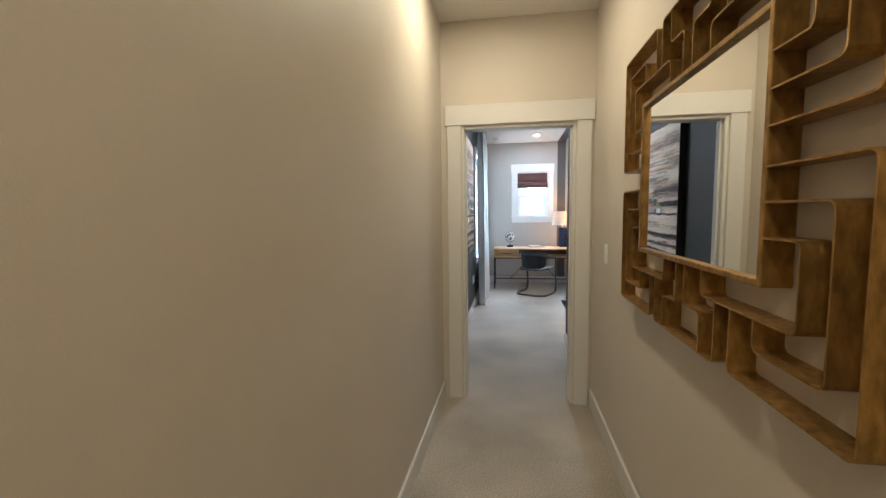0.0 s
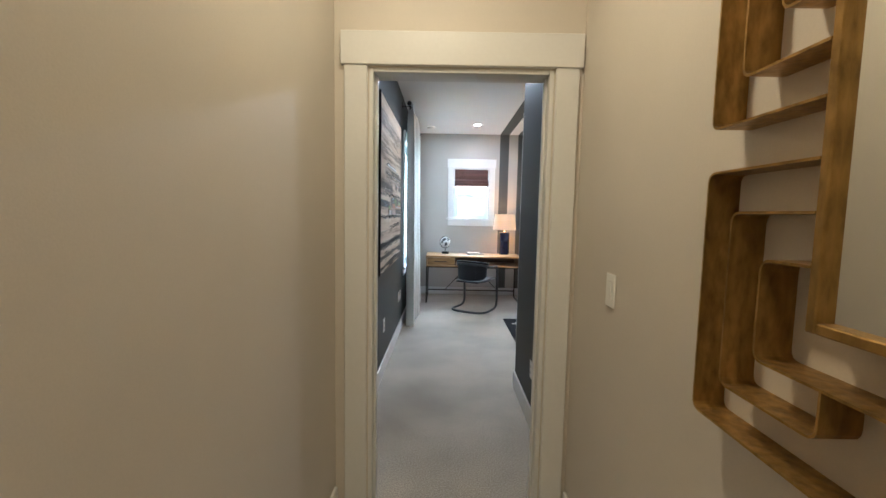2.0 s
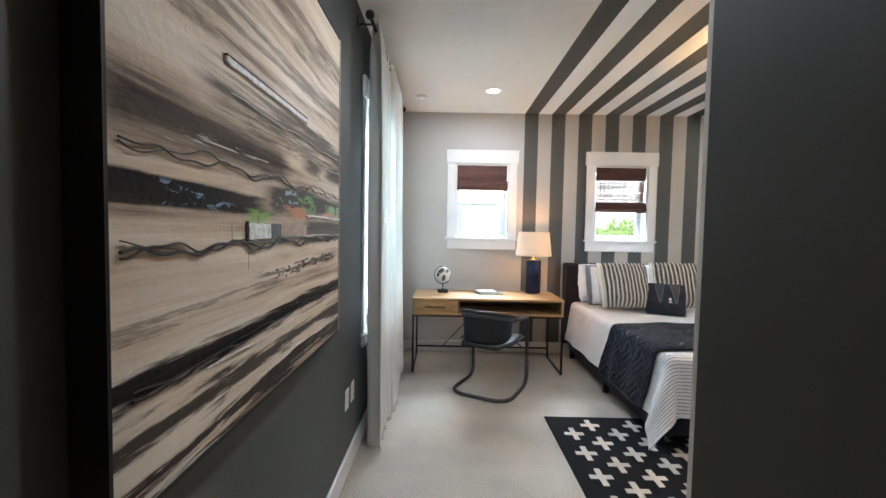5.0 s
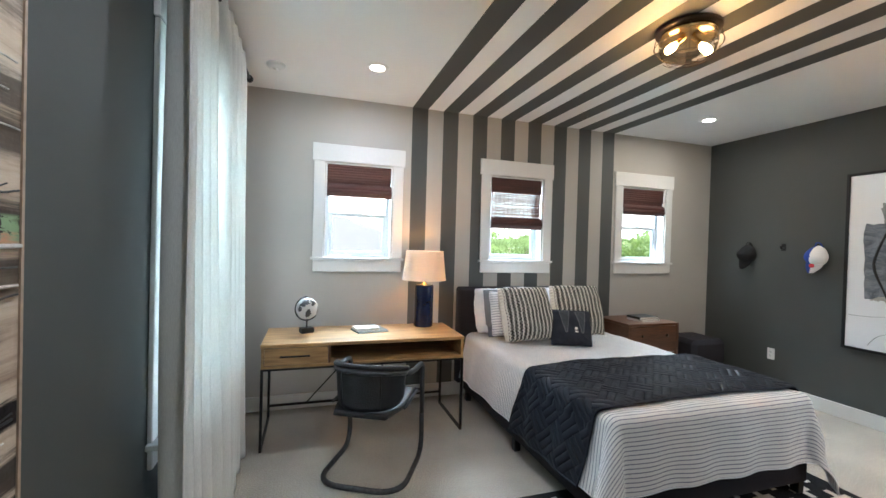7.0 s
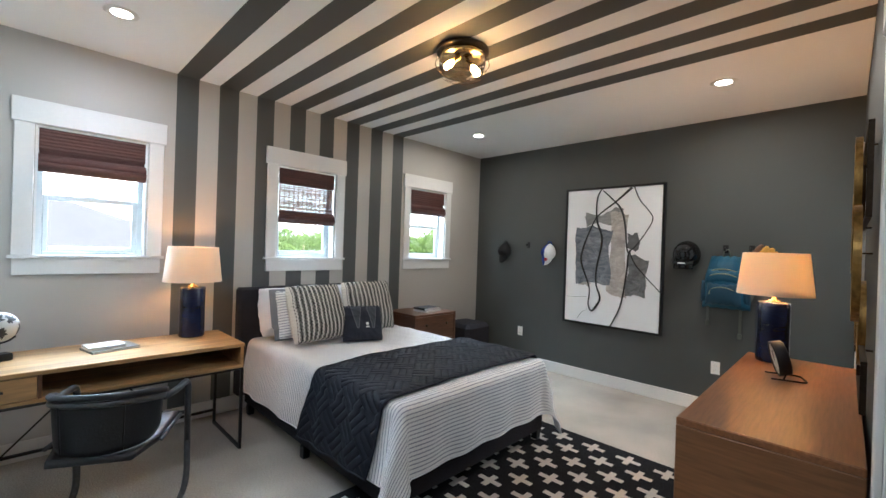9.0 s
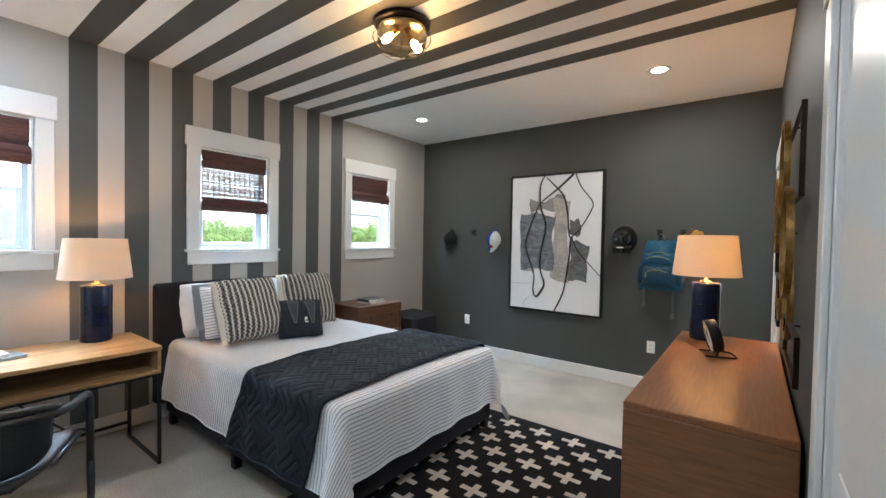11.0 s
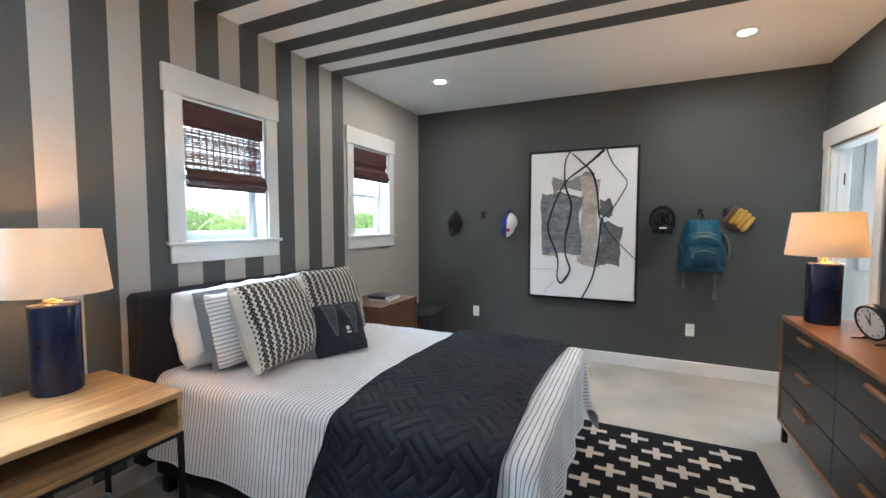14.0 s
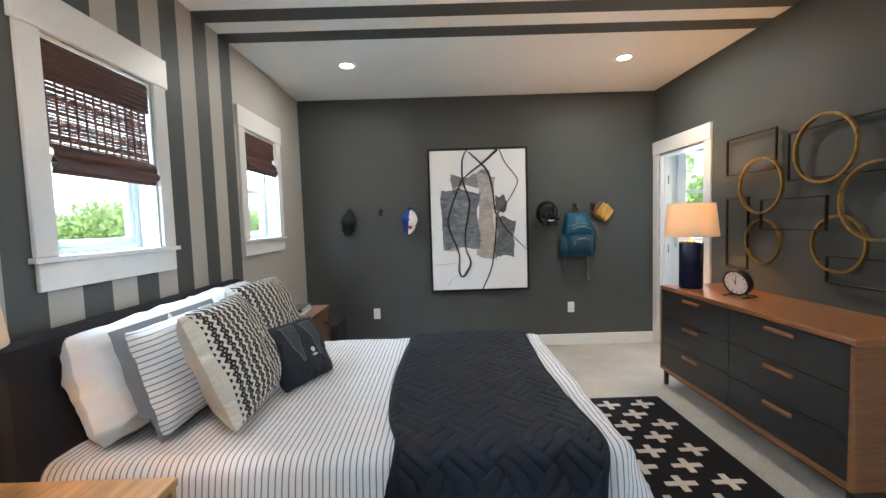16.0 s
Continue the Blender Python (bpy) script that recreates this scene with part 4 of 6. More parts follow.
for sg in (-1, 1):
    part("back_seam", tube([back_curve(0.5 + sg * 0.16, 0.685 - k * 0.044) + Vector((-0.010 * sg * -1, -0.017, 0)) for k in range(6)], 0.003, 6), M_LEATHER, chair)

# ---- nightstand and stool ----
ns = thing("nightstand", "dark walnut two-drawer nightstand", "nightstand")
a, b, c, e = 3.02, 3.65, 8.61, 9.095
part("top", boxes((a, b, c, e, 0.70, 0.725), bevel=0.003), M_OAK_DARK, ns)
part("side_panel", boxes((a, a + 0.022, c, e, 0.14, 0.70)), M_OAK_DARK, ns)
part("side_panel", boxes((b - 0.022, b, c, e, 0.14, 0.70)), M_OAK_DARK, ns)
part("bottom_panel", boxes((a + 0.022, b - 0.022, c, e, 0.14, 0.162)), M_OAK_DARK, ns)
part("back_panel", boxes((a + 0.022, b - 0.022, e - 0.012, e - 0.002, 0.162, 0.70)), M_OAK_DARK, ns)
for z0, z1 in ((0.166, 0.428), (0.434, 0.696)):
    dw = part("drawer", boxes((a + 0.026, b - 0.026, c + 0.004, e - 0.05, z0, z1), bevel=0.003), M_OAK_DARK, ns)
    for kx in (a + 0.16, b - 0.16):
        part("knob", moved(lathe([(0, 0), (0.006, 0), (0.006, 0.01), (0.013, 0.016), (0.013, 0.022), (0, 0.026)], 14, "y"), pose(kx, c + 0.004, (z0 + z1) / 2 + 0.04, 0, 0, 180)), M_BRONZE, dw, "round dark knob", True)
for xx in (a + 0.02, b - 0.055):
    for yy in (c + 0.02, e - 0.06):
        part("leg", boxes((xx, xx + 0.035, yy, yy + 0.035, 0, 0.141), bevel=0.004), M_OAK_DARK, ns)
st = tagged(part("pouf", boxes((3.90, 4.36, 8.63, 9.07, 0.0, 0.515), bevel=0.045), M_UPHOLSTERY), "charcoal upholstered cube pouf in the corner", "pouf")

# ---- curtains and rod ----
rod = thing("curtain_rod", "black metal curtain rod with round finials", "curtain rod")
part("pole", tube([(-0.425, 6.80, 2.625), (-0.425, 8.60, 2.625)], 0.011, 12), M_BLACK, rod, "", True)
for yy, sg in ((6.80, -1), (8.60, 1)):
    part("finial", moved(lathe([(0, -0.028), (0.014, -0.024), (0.026, -0.008), (0.026, 0.008), (0.014, 0.024), (0, 0.028)], 16, "y"), Matrix.Translation((-0.425, yy + sg * 0.02, 2.625))), M_BLACK, rod, "", True)
for yy in (6.86, 7.70, 8.54):
    part("bracket", boxes((XW, XW + 0.006, yy - 0.012, yy + 0.012, 2.59, 2.66), (XW + 0.006, -0.43, yy - 0.005, yy + 0.005, 2.606, 2.614)), M_BLACK, rod)


def curtain(y0, y1, spread, seed, label):
    rng = random.Random(seed)
    ph = rng.random() * 6
    ob = thing("curtain", label, "curtain", None, "curtain panels")

    def fn(u, v):
        y = y0 + u * (y1 - y0) + (u - 0.5) * spread * v
        amp = 0.035 + 0.03 * v
        fold = math.sin(u * 5 * 2 * math.pi + ph) + 0.35 * math.sin(u * 11 * math.pi + 2 * ph + 1.5 * v)
        x = -0.425 + 0.02 * v + amp * fold
        z = 2.66 - v * 2.645
        top = max(0, 0.06 - v) / 0.06
        return (x * (1 - 0.4 * top) - 0.425 * 0.4 * top, y + 0.012 * math.sin(v * 7 + u * 9), z + 0.012 * top * math.sin(u * 10 * math.pi))
    part("cloth", sheet(fn, 90, 60, thick=0.0025), M_CURTAIN, ob, "", True)
    for k in range(6):
        yy = y0 + (k + 0.5) / 6 * (y1 - y0)
        ring = [(-0.425 + 0.019 * math.cos(a * math.pi / 8), yy, 2.625 + 0.019 * math.sin(a * math.pi / 8)) for a in range(16)]
        part("curtain_ring", tube(ring, 0.0022, 6, closed=True), M_BLACK, ob)


curtain(6.93, 7.52, 0.10, 1, "floor-length off-white linen curtain panel")
curtain(7.57, 8.38, 0.06, 2, "floor-length off-white linen curtain panel")


# ---- large abstract canvas on the west wall ----
def ramp(m, fac, stops):
    nd = m.node_tree.nodes.new("ShaderNodeValToRGB")
    el = nd.color_ramp.elements
    while len(el) < len(stops):
        el.new(0.5)
    for e, (p, c) in zip(el, stops):
        e.position, e.color = p, (*c, 1)
    m.node_tree.links.new(fac, nd.inputs["Fac"])
    return nd.outputs["Color"]


def streaks(m, scale, stretch, turn, detail=6, rough=0.6, distort=0.4):
    n, l = m.node_tree.nodes, m.node_tree.links
    tc = n.new("ShaderNodeTexCoord")
    mp = n.new("ShaderNodeMapping")
    mp.inputs["Scale"].default_value = stretch
    mp.inputs["Rotation"].default_value = (radians(turn), 0, 0)
    l.new(tc.outputs["Object"], mp.inputs["Vector"])
    nz = n.new("ShaderNodeTexNoise")
    nz.inputs["Scale"].default_value, nz.inputs["Detail"].default_value = scale, detail
    nz.inputs["Roughness"].default_value, nz.inputs["Distortion"].default_value = rough, distort
    l.new(mp.outputs["Vector"], nz.inputs["Vector"])
    return nz.outputs["Fac"]


M_ABSTRACT = mat("abstract_oils", (0.4, 0.3, 0.22), 0.42, 0, 0.1, 50, 0.40)
_b = M_ABSTRACT.node_tree.nodes["Principled BSDF"]
_b.inputs["Specular IOR Level"].default_value = 0.05
_zz = coord(M_ABSTRACT, "Object", 2)
_f1 = streaks(M_ABSTRACT, 1.6, (1, 0.38, 6.5), 3, 10, 0.68, 0.3)
_f2 = streaks(M_ABSTRACT, 2.6, (1, 0.4, 6.5), 5, 10, 0.70, 0.3)
_base = ramp(M_ABSTRACT, _f1, [(0.30, (0.11, 0.078, 0.066)), (0.38, (0.25, 0.175, 0.135)), (0.44, (0.41, 0.315, 0.235)), (0.52, (0.57, 0.455, 0.345)), (0.64, (0.68, 0.59, 0.48))])
_mx = M_ABSTRACT.node_tree.nodes.new("ShaderNodeMix")
_mx.data_type = "RGBA"
_dark = ramp(M_ABSTRACT, _f2, [(0.0, (0.010, 0.009, 0.010)), (0.50, (0.018, 0.016, 0.016)), (0.66, (0.05, 0.037, 0.032)), (1.0, (0.12, 0.088, 0.075))])
M_ABSTRACT.node_tree.links.new(_base, _mx.inputs["A"])
M_ABSTRACT.node_tree.links.new(_dark, _mx.inputs["B"])


def band(lo, hi, soft, wob):
    zz = math_node(M_ABSTRACT, "ADD", _zz, math_node(M_ABSTRACT, "MULTIPLY", math_node(M_ABSTRACT, "SUBTRACT", _f2, 0.5), wob))
    up = M_ABSTRACT.node_tree.nodes.new("ShaderNodeMapRange")
    up.interpolation_type = "SMOOTHSTEP"
    up.inputs["From Min"].default_value, up.inputs["From Max"].default_value = lo - soft, lo + soft
    M_ABSTRACT.node_tree.links.new(zz, up.inputs["Value"])
    dn = M_ABSTRACT.node_tree.nodes.new("ShaderNodeMapRange")
    dn.interpolation_type = "SMOOTHSTEP"
    dn.inputs["From Min"].default_value, dn.inputs["From Max"].default_value = hi + soft, hi - soft
    M_ABSTRACT.node_tree.links.new(zz, dn.inputs["Value"])
    return math_node(M_ABSTRACT, "MULTIPLY", up.outputs["Result"], dn.outputs["Result"])


_yy = coord(M_ABSTRACT, "Object", 1)


def fade(y0, y1):
    """1 at y0 falling to 0 at y1, broken up by the streaks."""
    nd = M_ABSTRACT.node_tree.nodes.new("ShaderNodeMapRange")
    nd.inputs["From Min"].default_value, nd.inputs["From Max"].default_value = y0, y1
    nd.inputs["To Min"].default_value, nd.inputs["To Max"].default_value = 1.0, 0.0
    M_ABSTRACT.node_tree.links.new(math_node(M_ABSTRACT, "ADD", _yy, math_node(M_ABSTRACT, "MULTIPLY", math_node(M_ABSTRACT, "SUBTRACT", _f1, 0.5), 0.5)), nd.inputs["Value"])
    return nd.outputs["Result"]


def across(y0, y1, soft=0.05):
    """1 between two places along the wall, with streaked ends."""
    return math_node(M_ABSTRACT, "MULTIPLY", fade(y1 - soft, y1 + soft), math_node(M_ABSTRACT, "SUBTRACT", 1.0, fade(y0 - soft, y0 + soft)))


_bands = math_node(M_ABSTRACT, "MULTIPLY", band(1.437, 1.484, 0.005, 0.05), fade(5.42, 5.58))
# low foot, high foot, softness, waviness, strength and stretch of each dark stroke
for lo, hi, soft, wob, depth, y0, y1 in (
        (1.118, 1.172, 0.008, 0.16, 1.0, 4.9, 6.4), (1.035, 1.085, 0.010, 0.24, 0.92, 4.9, 6.4), (0.945, 0.995, 0.010, 0.28, 0.95, 4.9, 6.4),
        (1.452, 1.522, 0.014, 0.12, 0.93, 5.50, 6.4), (1.378, 1.428, 0.006, 0.05, 0.86, 5.78, 6.4), (1.352, 1.372, 0.006, 0.08, 0.75, 5.45, 6.4),
        (1.265, 1.290, 0.008, 0.25, 0.7, 5.5, 6.15), (1.225, 1.238, 0.006, 0.2, 0.5, 4.9, 5.6),
        (1.550, 1.640, 0.03, 0.16, 0.85, 4.9, 5.62), (1.595, 1.655, 0.016, 0.14, 0.82, 5.80, 5.98), (1.60, 1.66, 0.016, 0.14, 0.85, 6.05, 6.4),
        (1.665, 1.735, 0.022, 0.30, 0.80, 5.25, 6.4), (1.83, 1.90, 0.03, 0.5, 0.6, 4.9, 6.4), (2.04, 2.10, 0.03, 0.5, 0.6, 4.9, 6.4)):
    stroke_mask = math_node(M_ABSTRACT, "MULTIPLY", band(lo, hi, soft, wob), across(y0, y1))
    _bands = math_node(M_ABSTRACT, "MAXIMUM", _bands, math_node(M_ABSTRACT, "MULTIPLY", stroke_mask, depth))
M_ABSTRACT.node_tree.links.new(_bands, _mx.inputs["Factor"])
_white = M_ABSTRACT.node_tree.nodes.new("ShaderNodeMix")
_white.data_type = "RGBA"
_f4 = streaks(M_ABSTRACT, 16, (1, 1.0, 2.4), 0, 6, 0.7, 0.8)
_tinted = _mx.outputs["Result"]
# broken touches of green, rust, salmon and pale blue in the dark middle
for lo, hi, y0, y1, tone, cut in ((1.418, 1.450, 5.37, 5.47, (0.20, 0.34, 0.09), 0.42), (1.455, 1.512, 5.76, 5.90, (0.16, 0.28, 0.08), 0.46), (1.445, 1.495, 6.04, 6.25, (0.27, 0.40, 0.22), 0.44),
                                  (1.435, 1.470, 5.64, 5.80, (0.42, 0.18, 0.10), 0.44), (1.445, 1.465, 6.00, 6.22, (0.52, 0.26, 0.16), 0.46), (1.47, 1.52, 5.58, 5.76, (0.30, 0.40, 0.46), 0.54), (1.44, 1.48, 5.05, 5.30, (0.20, 0.28, 0.40), 0.58)):
    cm = M_ABSTRACT.node_tree.nodes.new("ShaderNodeMix")
    cm.data_type = "RGBA"
    cm.inputs["B"].default_value = (*tone, 1)
    broken = math_node(M_ABSTRACT, "GREATER_THAN", _f4, cut)
    M_ABSTRACT.node_tree.links.new(math_node(M_ABSTRACT, "MULTIPLY", math_node(M_ABSTRACT, "MULTIPLY", band(lo, hi, 0.006, 0.03), across(y0, y1, 0.02)), math_node(M_ABSTRACT, "MULTIPLY", broken, 0.9)), cm.inputs["Factor"])
    M_ABSTRACT.node_tree.links.new(_tinted, cm.inputs["A"])
    _tinted = cm.outputs["Result"]
M_ABSTRACT.node_tree.links.new(_tinted, _white.inputs["A"])
_white.inputs["B"].default_value = (0.66, 0.60, 0.52, 1)
_f3 = streaks(M_ABSTRACT, 3.2, (1, 0.22, 9.0), -4, 8, 0.7, 0.2)
M_ABSTRACT.node_tree.links.new(math_node(M_ABSTRACT, "MULTIPLY", math_node(M_ABSTRACT, "GREATER_THAN", _f3, 0.635), 0.85), _white.inputs["Factor"])
M_ABSTRACT.node_tree.links.new(_white.outputs["Result"], _b.inputs["Base Color"])

art = thing("abstract_canvas", "large glossy abstract landscape canvas in sand, brown and black", "painting")
AY0, AY1, AZ0, AZ1, AX = 4.955, 6.25, 0.93, 2.245, -0.457
part("canvas", boxes((XW + 0.006, AX, AY0 + 0.008, AY1 - 0.008, AZ0 + 0.008, AZ1 - 0.008)), M_ABSTRACT, art)
M_FRAME_TAN = mat("tan_edge", (0.40, 0.29, 0.21), 0.5, 0, 0.2, 60)
for b in ((XW + 0.001, AX + 0.003, AY0, AY0 + 0.0075, AZ0, AZ1), (XW + 0.001, AX + 0.003, AY1 - 0.0075, AY1, AZ0, AZ1), (XW + 0.001, AX + 0.003, AY0 + 0.0075, AY1 - 0.0075, AZ0, AZ0 + 0.0075), (XW + 0.001, AX + 0.003, AY0 + 0.0075, AY1 - 0.0075, AZ1 - 0.0075, AZ1)):
    part("edge_strip", boxes(b), M_BLACK if b[2] < 5 else M_FRAME_TAN, art)


def cord_line(z, slope, amp, k, ph, y0, y1, r=0.0045, material=None):
    pts = []
    for i in range(90):
        f = i / 89
        y = y0 + f * (y1 - y0)
        pts.append((AX + 0.005, y, z + slope * (y - 5.6) + amp * math.sin(y * k + ph) * (0.4 + 0.6 * math.sin(y * 3.1 + ph) ** 2) + 0.3 * amp * math.sin(y * k * 2.7)))
    part("painted_cord", tube(pts, r, 6), material or M_INK, art, "raised pale painted line" if material else "raised black painted line")


cord_line(1.535, 0.01, 0.012, 24, 0.3, 4.98, 6.23, 0.0020)
cord_line(1.54, 0.005, 0.016, 18, 2.0, 4.98, 6.20, 0.0016)
cord_line(1.362, 0.0, 0.010, 26, 1.2, 4.98, 6.23, 0.0022)
cord_line(1.358, 0.0, 0.014, 21, 3.4, 4.98, 6.1, 0.0034)
cord_line(1.365, 0.0, 0.012, 17, 5.0, 4.98, 5.9, 0.0014)
cord_line(1.135, 0.02, 0.006, 23, 0.7, 5.0, 6.22, 0.0026)
cord_line(1.14, 0.015, 0.008, 15, 2.2, 5.0, 6.22, 0.0018)
M_PATCH_W = mat("white_impasto", (0.62, 0.60, 0.57), 0.3, 0, 0.4, 60, 0.8)
M_DRIP = mat("thin_brown_paint", (0.46, 0.37, 0.30), 0.3, 0, 0.2, 60)
M_PATCH_R = mat("rust_impasto", (0.30, 0.18, 0.125), 0.3, 0, 0.4, 60, 0.8)
for cy0, cy1, cz0, cz1, cm in ((5.384, 5.51, 1.373, 1.412, M_PATCH_W), (5.372, 5.384, 1.368, 1.416, M_INK), (5.51, 5.58, 1.375, 1.412, M_INK), (5.58, 5.80, 1.378, 1.412, M_PATCH_R)):
    def chip(u, v, cy0=cy0, cy1=cy1, cz0=cz0, cz1=cz1):
        return (AX + 0.003, cy0 + u * (cy1 - cy0) + 0.004 * noise.noise(Vector((u * 5, v * 5, cy0))), cz0 + v * (cz1 - cz0) + 0.004 * noise.noise(Vector((u * 7, v * 3, cy0 * 3))))
    part("collage_strip", sheet(chip, 20, 6, thick=0.002), cm, art)
part("collage_strip", moved(boxes((AX, AX + 0.008, -0.26, 0.26, -0.009, 0.009), bevel=0.002), Matrix.Translation((0, 5.54, 1.768)) @ pose(0, 0, 0, 0, 0, 0)), M_PATCH_W, art)
part("collage_strip", moved(boxes((AX, AX + 0.009, -0.26, 0.26, -0.003, 0.003), bevel=0.001), Matrix.Translation((0, 5.54, 1.777)) @ pose(0, 0, 0, 0, 0, 0)), M_INK, art)
for z, y0, y1, r in ((1.443, 5.80, 6.235, 0.0042), (1.375, 5.80, 6.23, 0.0026), (1.700, 5.30, 6.2, 0.0016), (1.752, 5.6, 6.22, 0.0016), (1.64, 5.85, 6.23, 0.0016), (1.108, 5.2, 6.2, 0.0018), (1.012, 5.4, 6.2, 0.002)):
    cord_line(z, 0.0, 0.004, 14, z * 9, y0, y1, r, M_PATCH_W)
cord_line(1.668, -0.01, 0.004, 9, 1.0, 5.55, 6.1, 0.0014)
cord_line(1.405, 0.0, 0.006, 19, 2.6, 5.82, 6.23, 0.0016)
rng = random.Random(31)
for k in range(60):
    yc = 5.55 + 0.60 * rng.random()
    zc = 1.268 + 0.035 * (yc - 5.55) + 0.034 * (rng.random() - 0.5)
    ln, bend = 0.008 + 0.026 * rng.random(), 0.007 * (rng.random() - 0.5)
    pts = [(AX + 0.001, yc + ln * (f / 6 - 0.5), zc + bend * math.sin(f / 6 * math.pi) + 0.0025 * math.sin(f + k)) for f in range(7)]
    part("scribble", tube(pts, [0.0005 + 0.0020 * rng.random() * math.sin((f + 0.5) / 7 * math.pi) for f in range(7)], 6), M_INK, art)
rng = random.Random(9)
for k in range(5):
    yy, zt = 5.16 + rng.random() * 0.32, 1.437 - 0.06 * rng.random()
    part("drip", tube([(AX + 0.001, yy, zt), (AX + 0.001, yy + 0.002, zt - 0.04 - 0.10 * rng.random())], 0.0006, 5), M_DRIP, art)

# ---- framed abstract on the east wall ----
pic = thing("framed_abstract", "white abstract print with grey washes and black lines, black frame", "painting")
PY0, PY1, PZ0, PZ1, PX = 6.672, 7.745, 0.643, 2.188, XE - 0.035
part("canvas", boxes((PX, XE - 0.008, PY0 + 0.012, PY1 - 0.012, PZ0 + 0.012, PZ1 - 0.012)), M_CANVAS, pic)
for b in ((PY0, PY0 + 0.022, PZ0, PZ1), (PY1 - 0.022, PY1, PZ0, PZ1), (PY0 + 0.022, PY1 - 0.022, PZ0, PZ0 + 0.022), (PY0 + 0.022, PY1 - 0.022, PZ1 - 0.022, PZ1)):
    part("frame_bar", boxes((XE - 0.048, XE - 0.002, *b), bevel=0.001), M_BLACK, pic)


def on_pic(u, v, out):
    """u from the canvas's north edge to its south edge, v from its top to its foot."""
    return Vector((PX - out, PY1 - 0.012 - u * (PY1 - PY0 - 0.024), PZ1 - 0.012 - v * (PZ1 - PZ0 - 0.024)))


def wash(name, colour, dark, u0, u1, v0, v1, out, seed):
    m = mat(name, colour, 0.7, 0, 0.25, 14, 0.1, big=0.3)
    two_tone(m, ramp(m, streaks(m, 5, (1, 1, 2.2), 20, 8, 0.75, 1.6), [(0.38, (0, 0, 0)), (0.62, (1, 1, 1))]), dark)

    def fn(a, b):
        w = 0.045 * noise.noise(Vector((a * 1.7 + seed * 5, b * 1.7, seed))) + 0.012 * noise.noise(Vector((a * 5, b * 5, seed * 2.3)))
        ragged = 0.005 * noise.noise(Vector((a * 13, b * 13, seed * 3)))
        return on_pic(u0 + a * (u1 - u0) + w + ragged, v0 + b * (v1 - v0) + w - ragged, out)
    part("wash", sheet(fn, 18, 22), m, pic, "translucent grey paint wash")


wash("pale_grey_wash", (0.34, 0.34, 0.33), (0.20, 0.20, 0.20), 0.22, 0.64, 0.17, 0.27, 0.0015, 1)
wash("blue_grey_wash", (0.26, 0.28, 0.31), (0.09, 0.10, 0.125), 0.12, 0.50, 0.28, 0.70, 0.0025, 2)
wash("beige_wash", (0.62, 0.58, 0.54), (0.30, 0.27, 0.25), 0.49, 0.66, 0.18, 0.77, 0.002, 3)
wash("mid_grey_wash", (0.25, 0.26, 0.27), (0.08, 0.085, 0.09), 0.67, 0.86, 0.49, 0.77, 0.0035, 4)
wash("small_grey_wash", (0.16, 0.165, 0.17), (0.10, 0.10, 0.10), 0.67, 0.77, 0.33, 0.44, 0.003, 5)
wash("stone_wash", (0.45, 0.42, 0.38), (0.33, 0.31, 0.29), 0.15, 0.28, 0.58, 0.71, 0.0015, 6)


def stroke(pts, widths, out=0.005):
    """A brushed line through points on the canvas."""
    n = 14
    line = []
    P = [Vector((a, b, 0)) for a, b in pts]
    for i in range(len(P) - 1):
        p0, p1, p2, p3 = P[max(0, i - 1)], P[i], P[i + 1], P[min(len(P) - 1, i + 2)]
        for k in range(n):
            t = k / n
            q = 0.5 * ((2 * p1) + (p2 - p0) * t + (2 * p0 - 5 * p1 + 4 * p2 - p3) * t * t + (3 * p1 - p0 - 3 * p2 + p3) * t ** 3)
            w = widths[i] + (widths[i + 1] - widths[i]) * t
            line.append((on_pic(q.x, q.y, out), w))
    line.append((on_pic(P[-1].x, P[-1].y, out), widths[-1]))
    part("brush_line", tube([p for p, w in line], [w * 0.5 for p, w in line], 6), M_INK, pic, "black brushed line")


stroke([(0.40, 0.0), (0.35, 0.06), (0.34, 0.16), (0.355, 0.25), (0.41, 0.38), (0.36, 0.58), (0.36, 0.70), (0.405, 0.80), (0.36, 0.87), (0.315, 0.90), (0.28, 0.85), (0.285, 0.73), (0.19, 0.55), (0.20, 0.45), (0.28, 0.30), (0.36, 0.20), (0.55, 0.10), (0.70, 0.01)],
       [0.012, 0.013, 0.016, 0.02, 0.022, 0.018, 0.014, 0.02, 0.026, 0.02, 0.014, 0.014, 0.022, 0.02, 0.016, 0.014, 0.022, 0.03])
stroke([(0.41, 0.02), (0.50, 0.08), (0.60, 0.16), (0.645, 0.28), (0.67, 0.44), (0.70, 0.47)], [0.012, 0.016, 0.022, 0.018, 0.014, 0.012], 0.006)
stroke([(0.72, 0.0), (0.78, 0.10), (0.86, 0.17), (0.905, 0.235), (0.84, 0.33), (0.75, 0.42), (0.69, 0.47), (0.67, 0.62), (0.62, 0.84), (0.52, 1.0)], [0.012, 0.011, 0.010, 0.010, 0.010, 0.012, 0.016, 0.016, 0.014, 0.016], 0.007)
stroke([(0.69, 0.45), (0.75, 0.54), (0.85, 0.62), (0.99, 0.72)], [0.013, 0.012, 0.010, 0.008], 0.006)
stroke([(0.03, 0.81), (0.14, 0.81), (0.26, 0.80)], [0.003, 0.003, 0.002], 0.003)
stroke([(0.16, 0.97), (0.21, 0.92), (0.28, 0.89)], [0.003, 0.003, 0.002], 0.003)


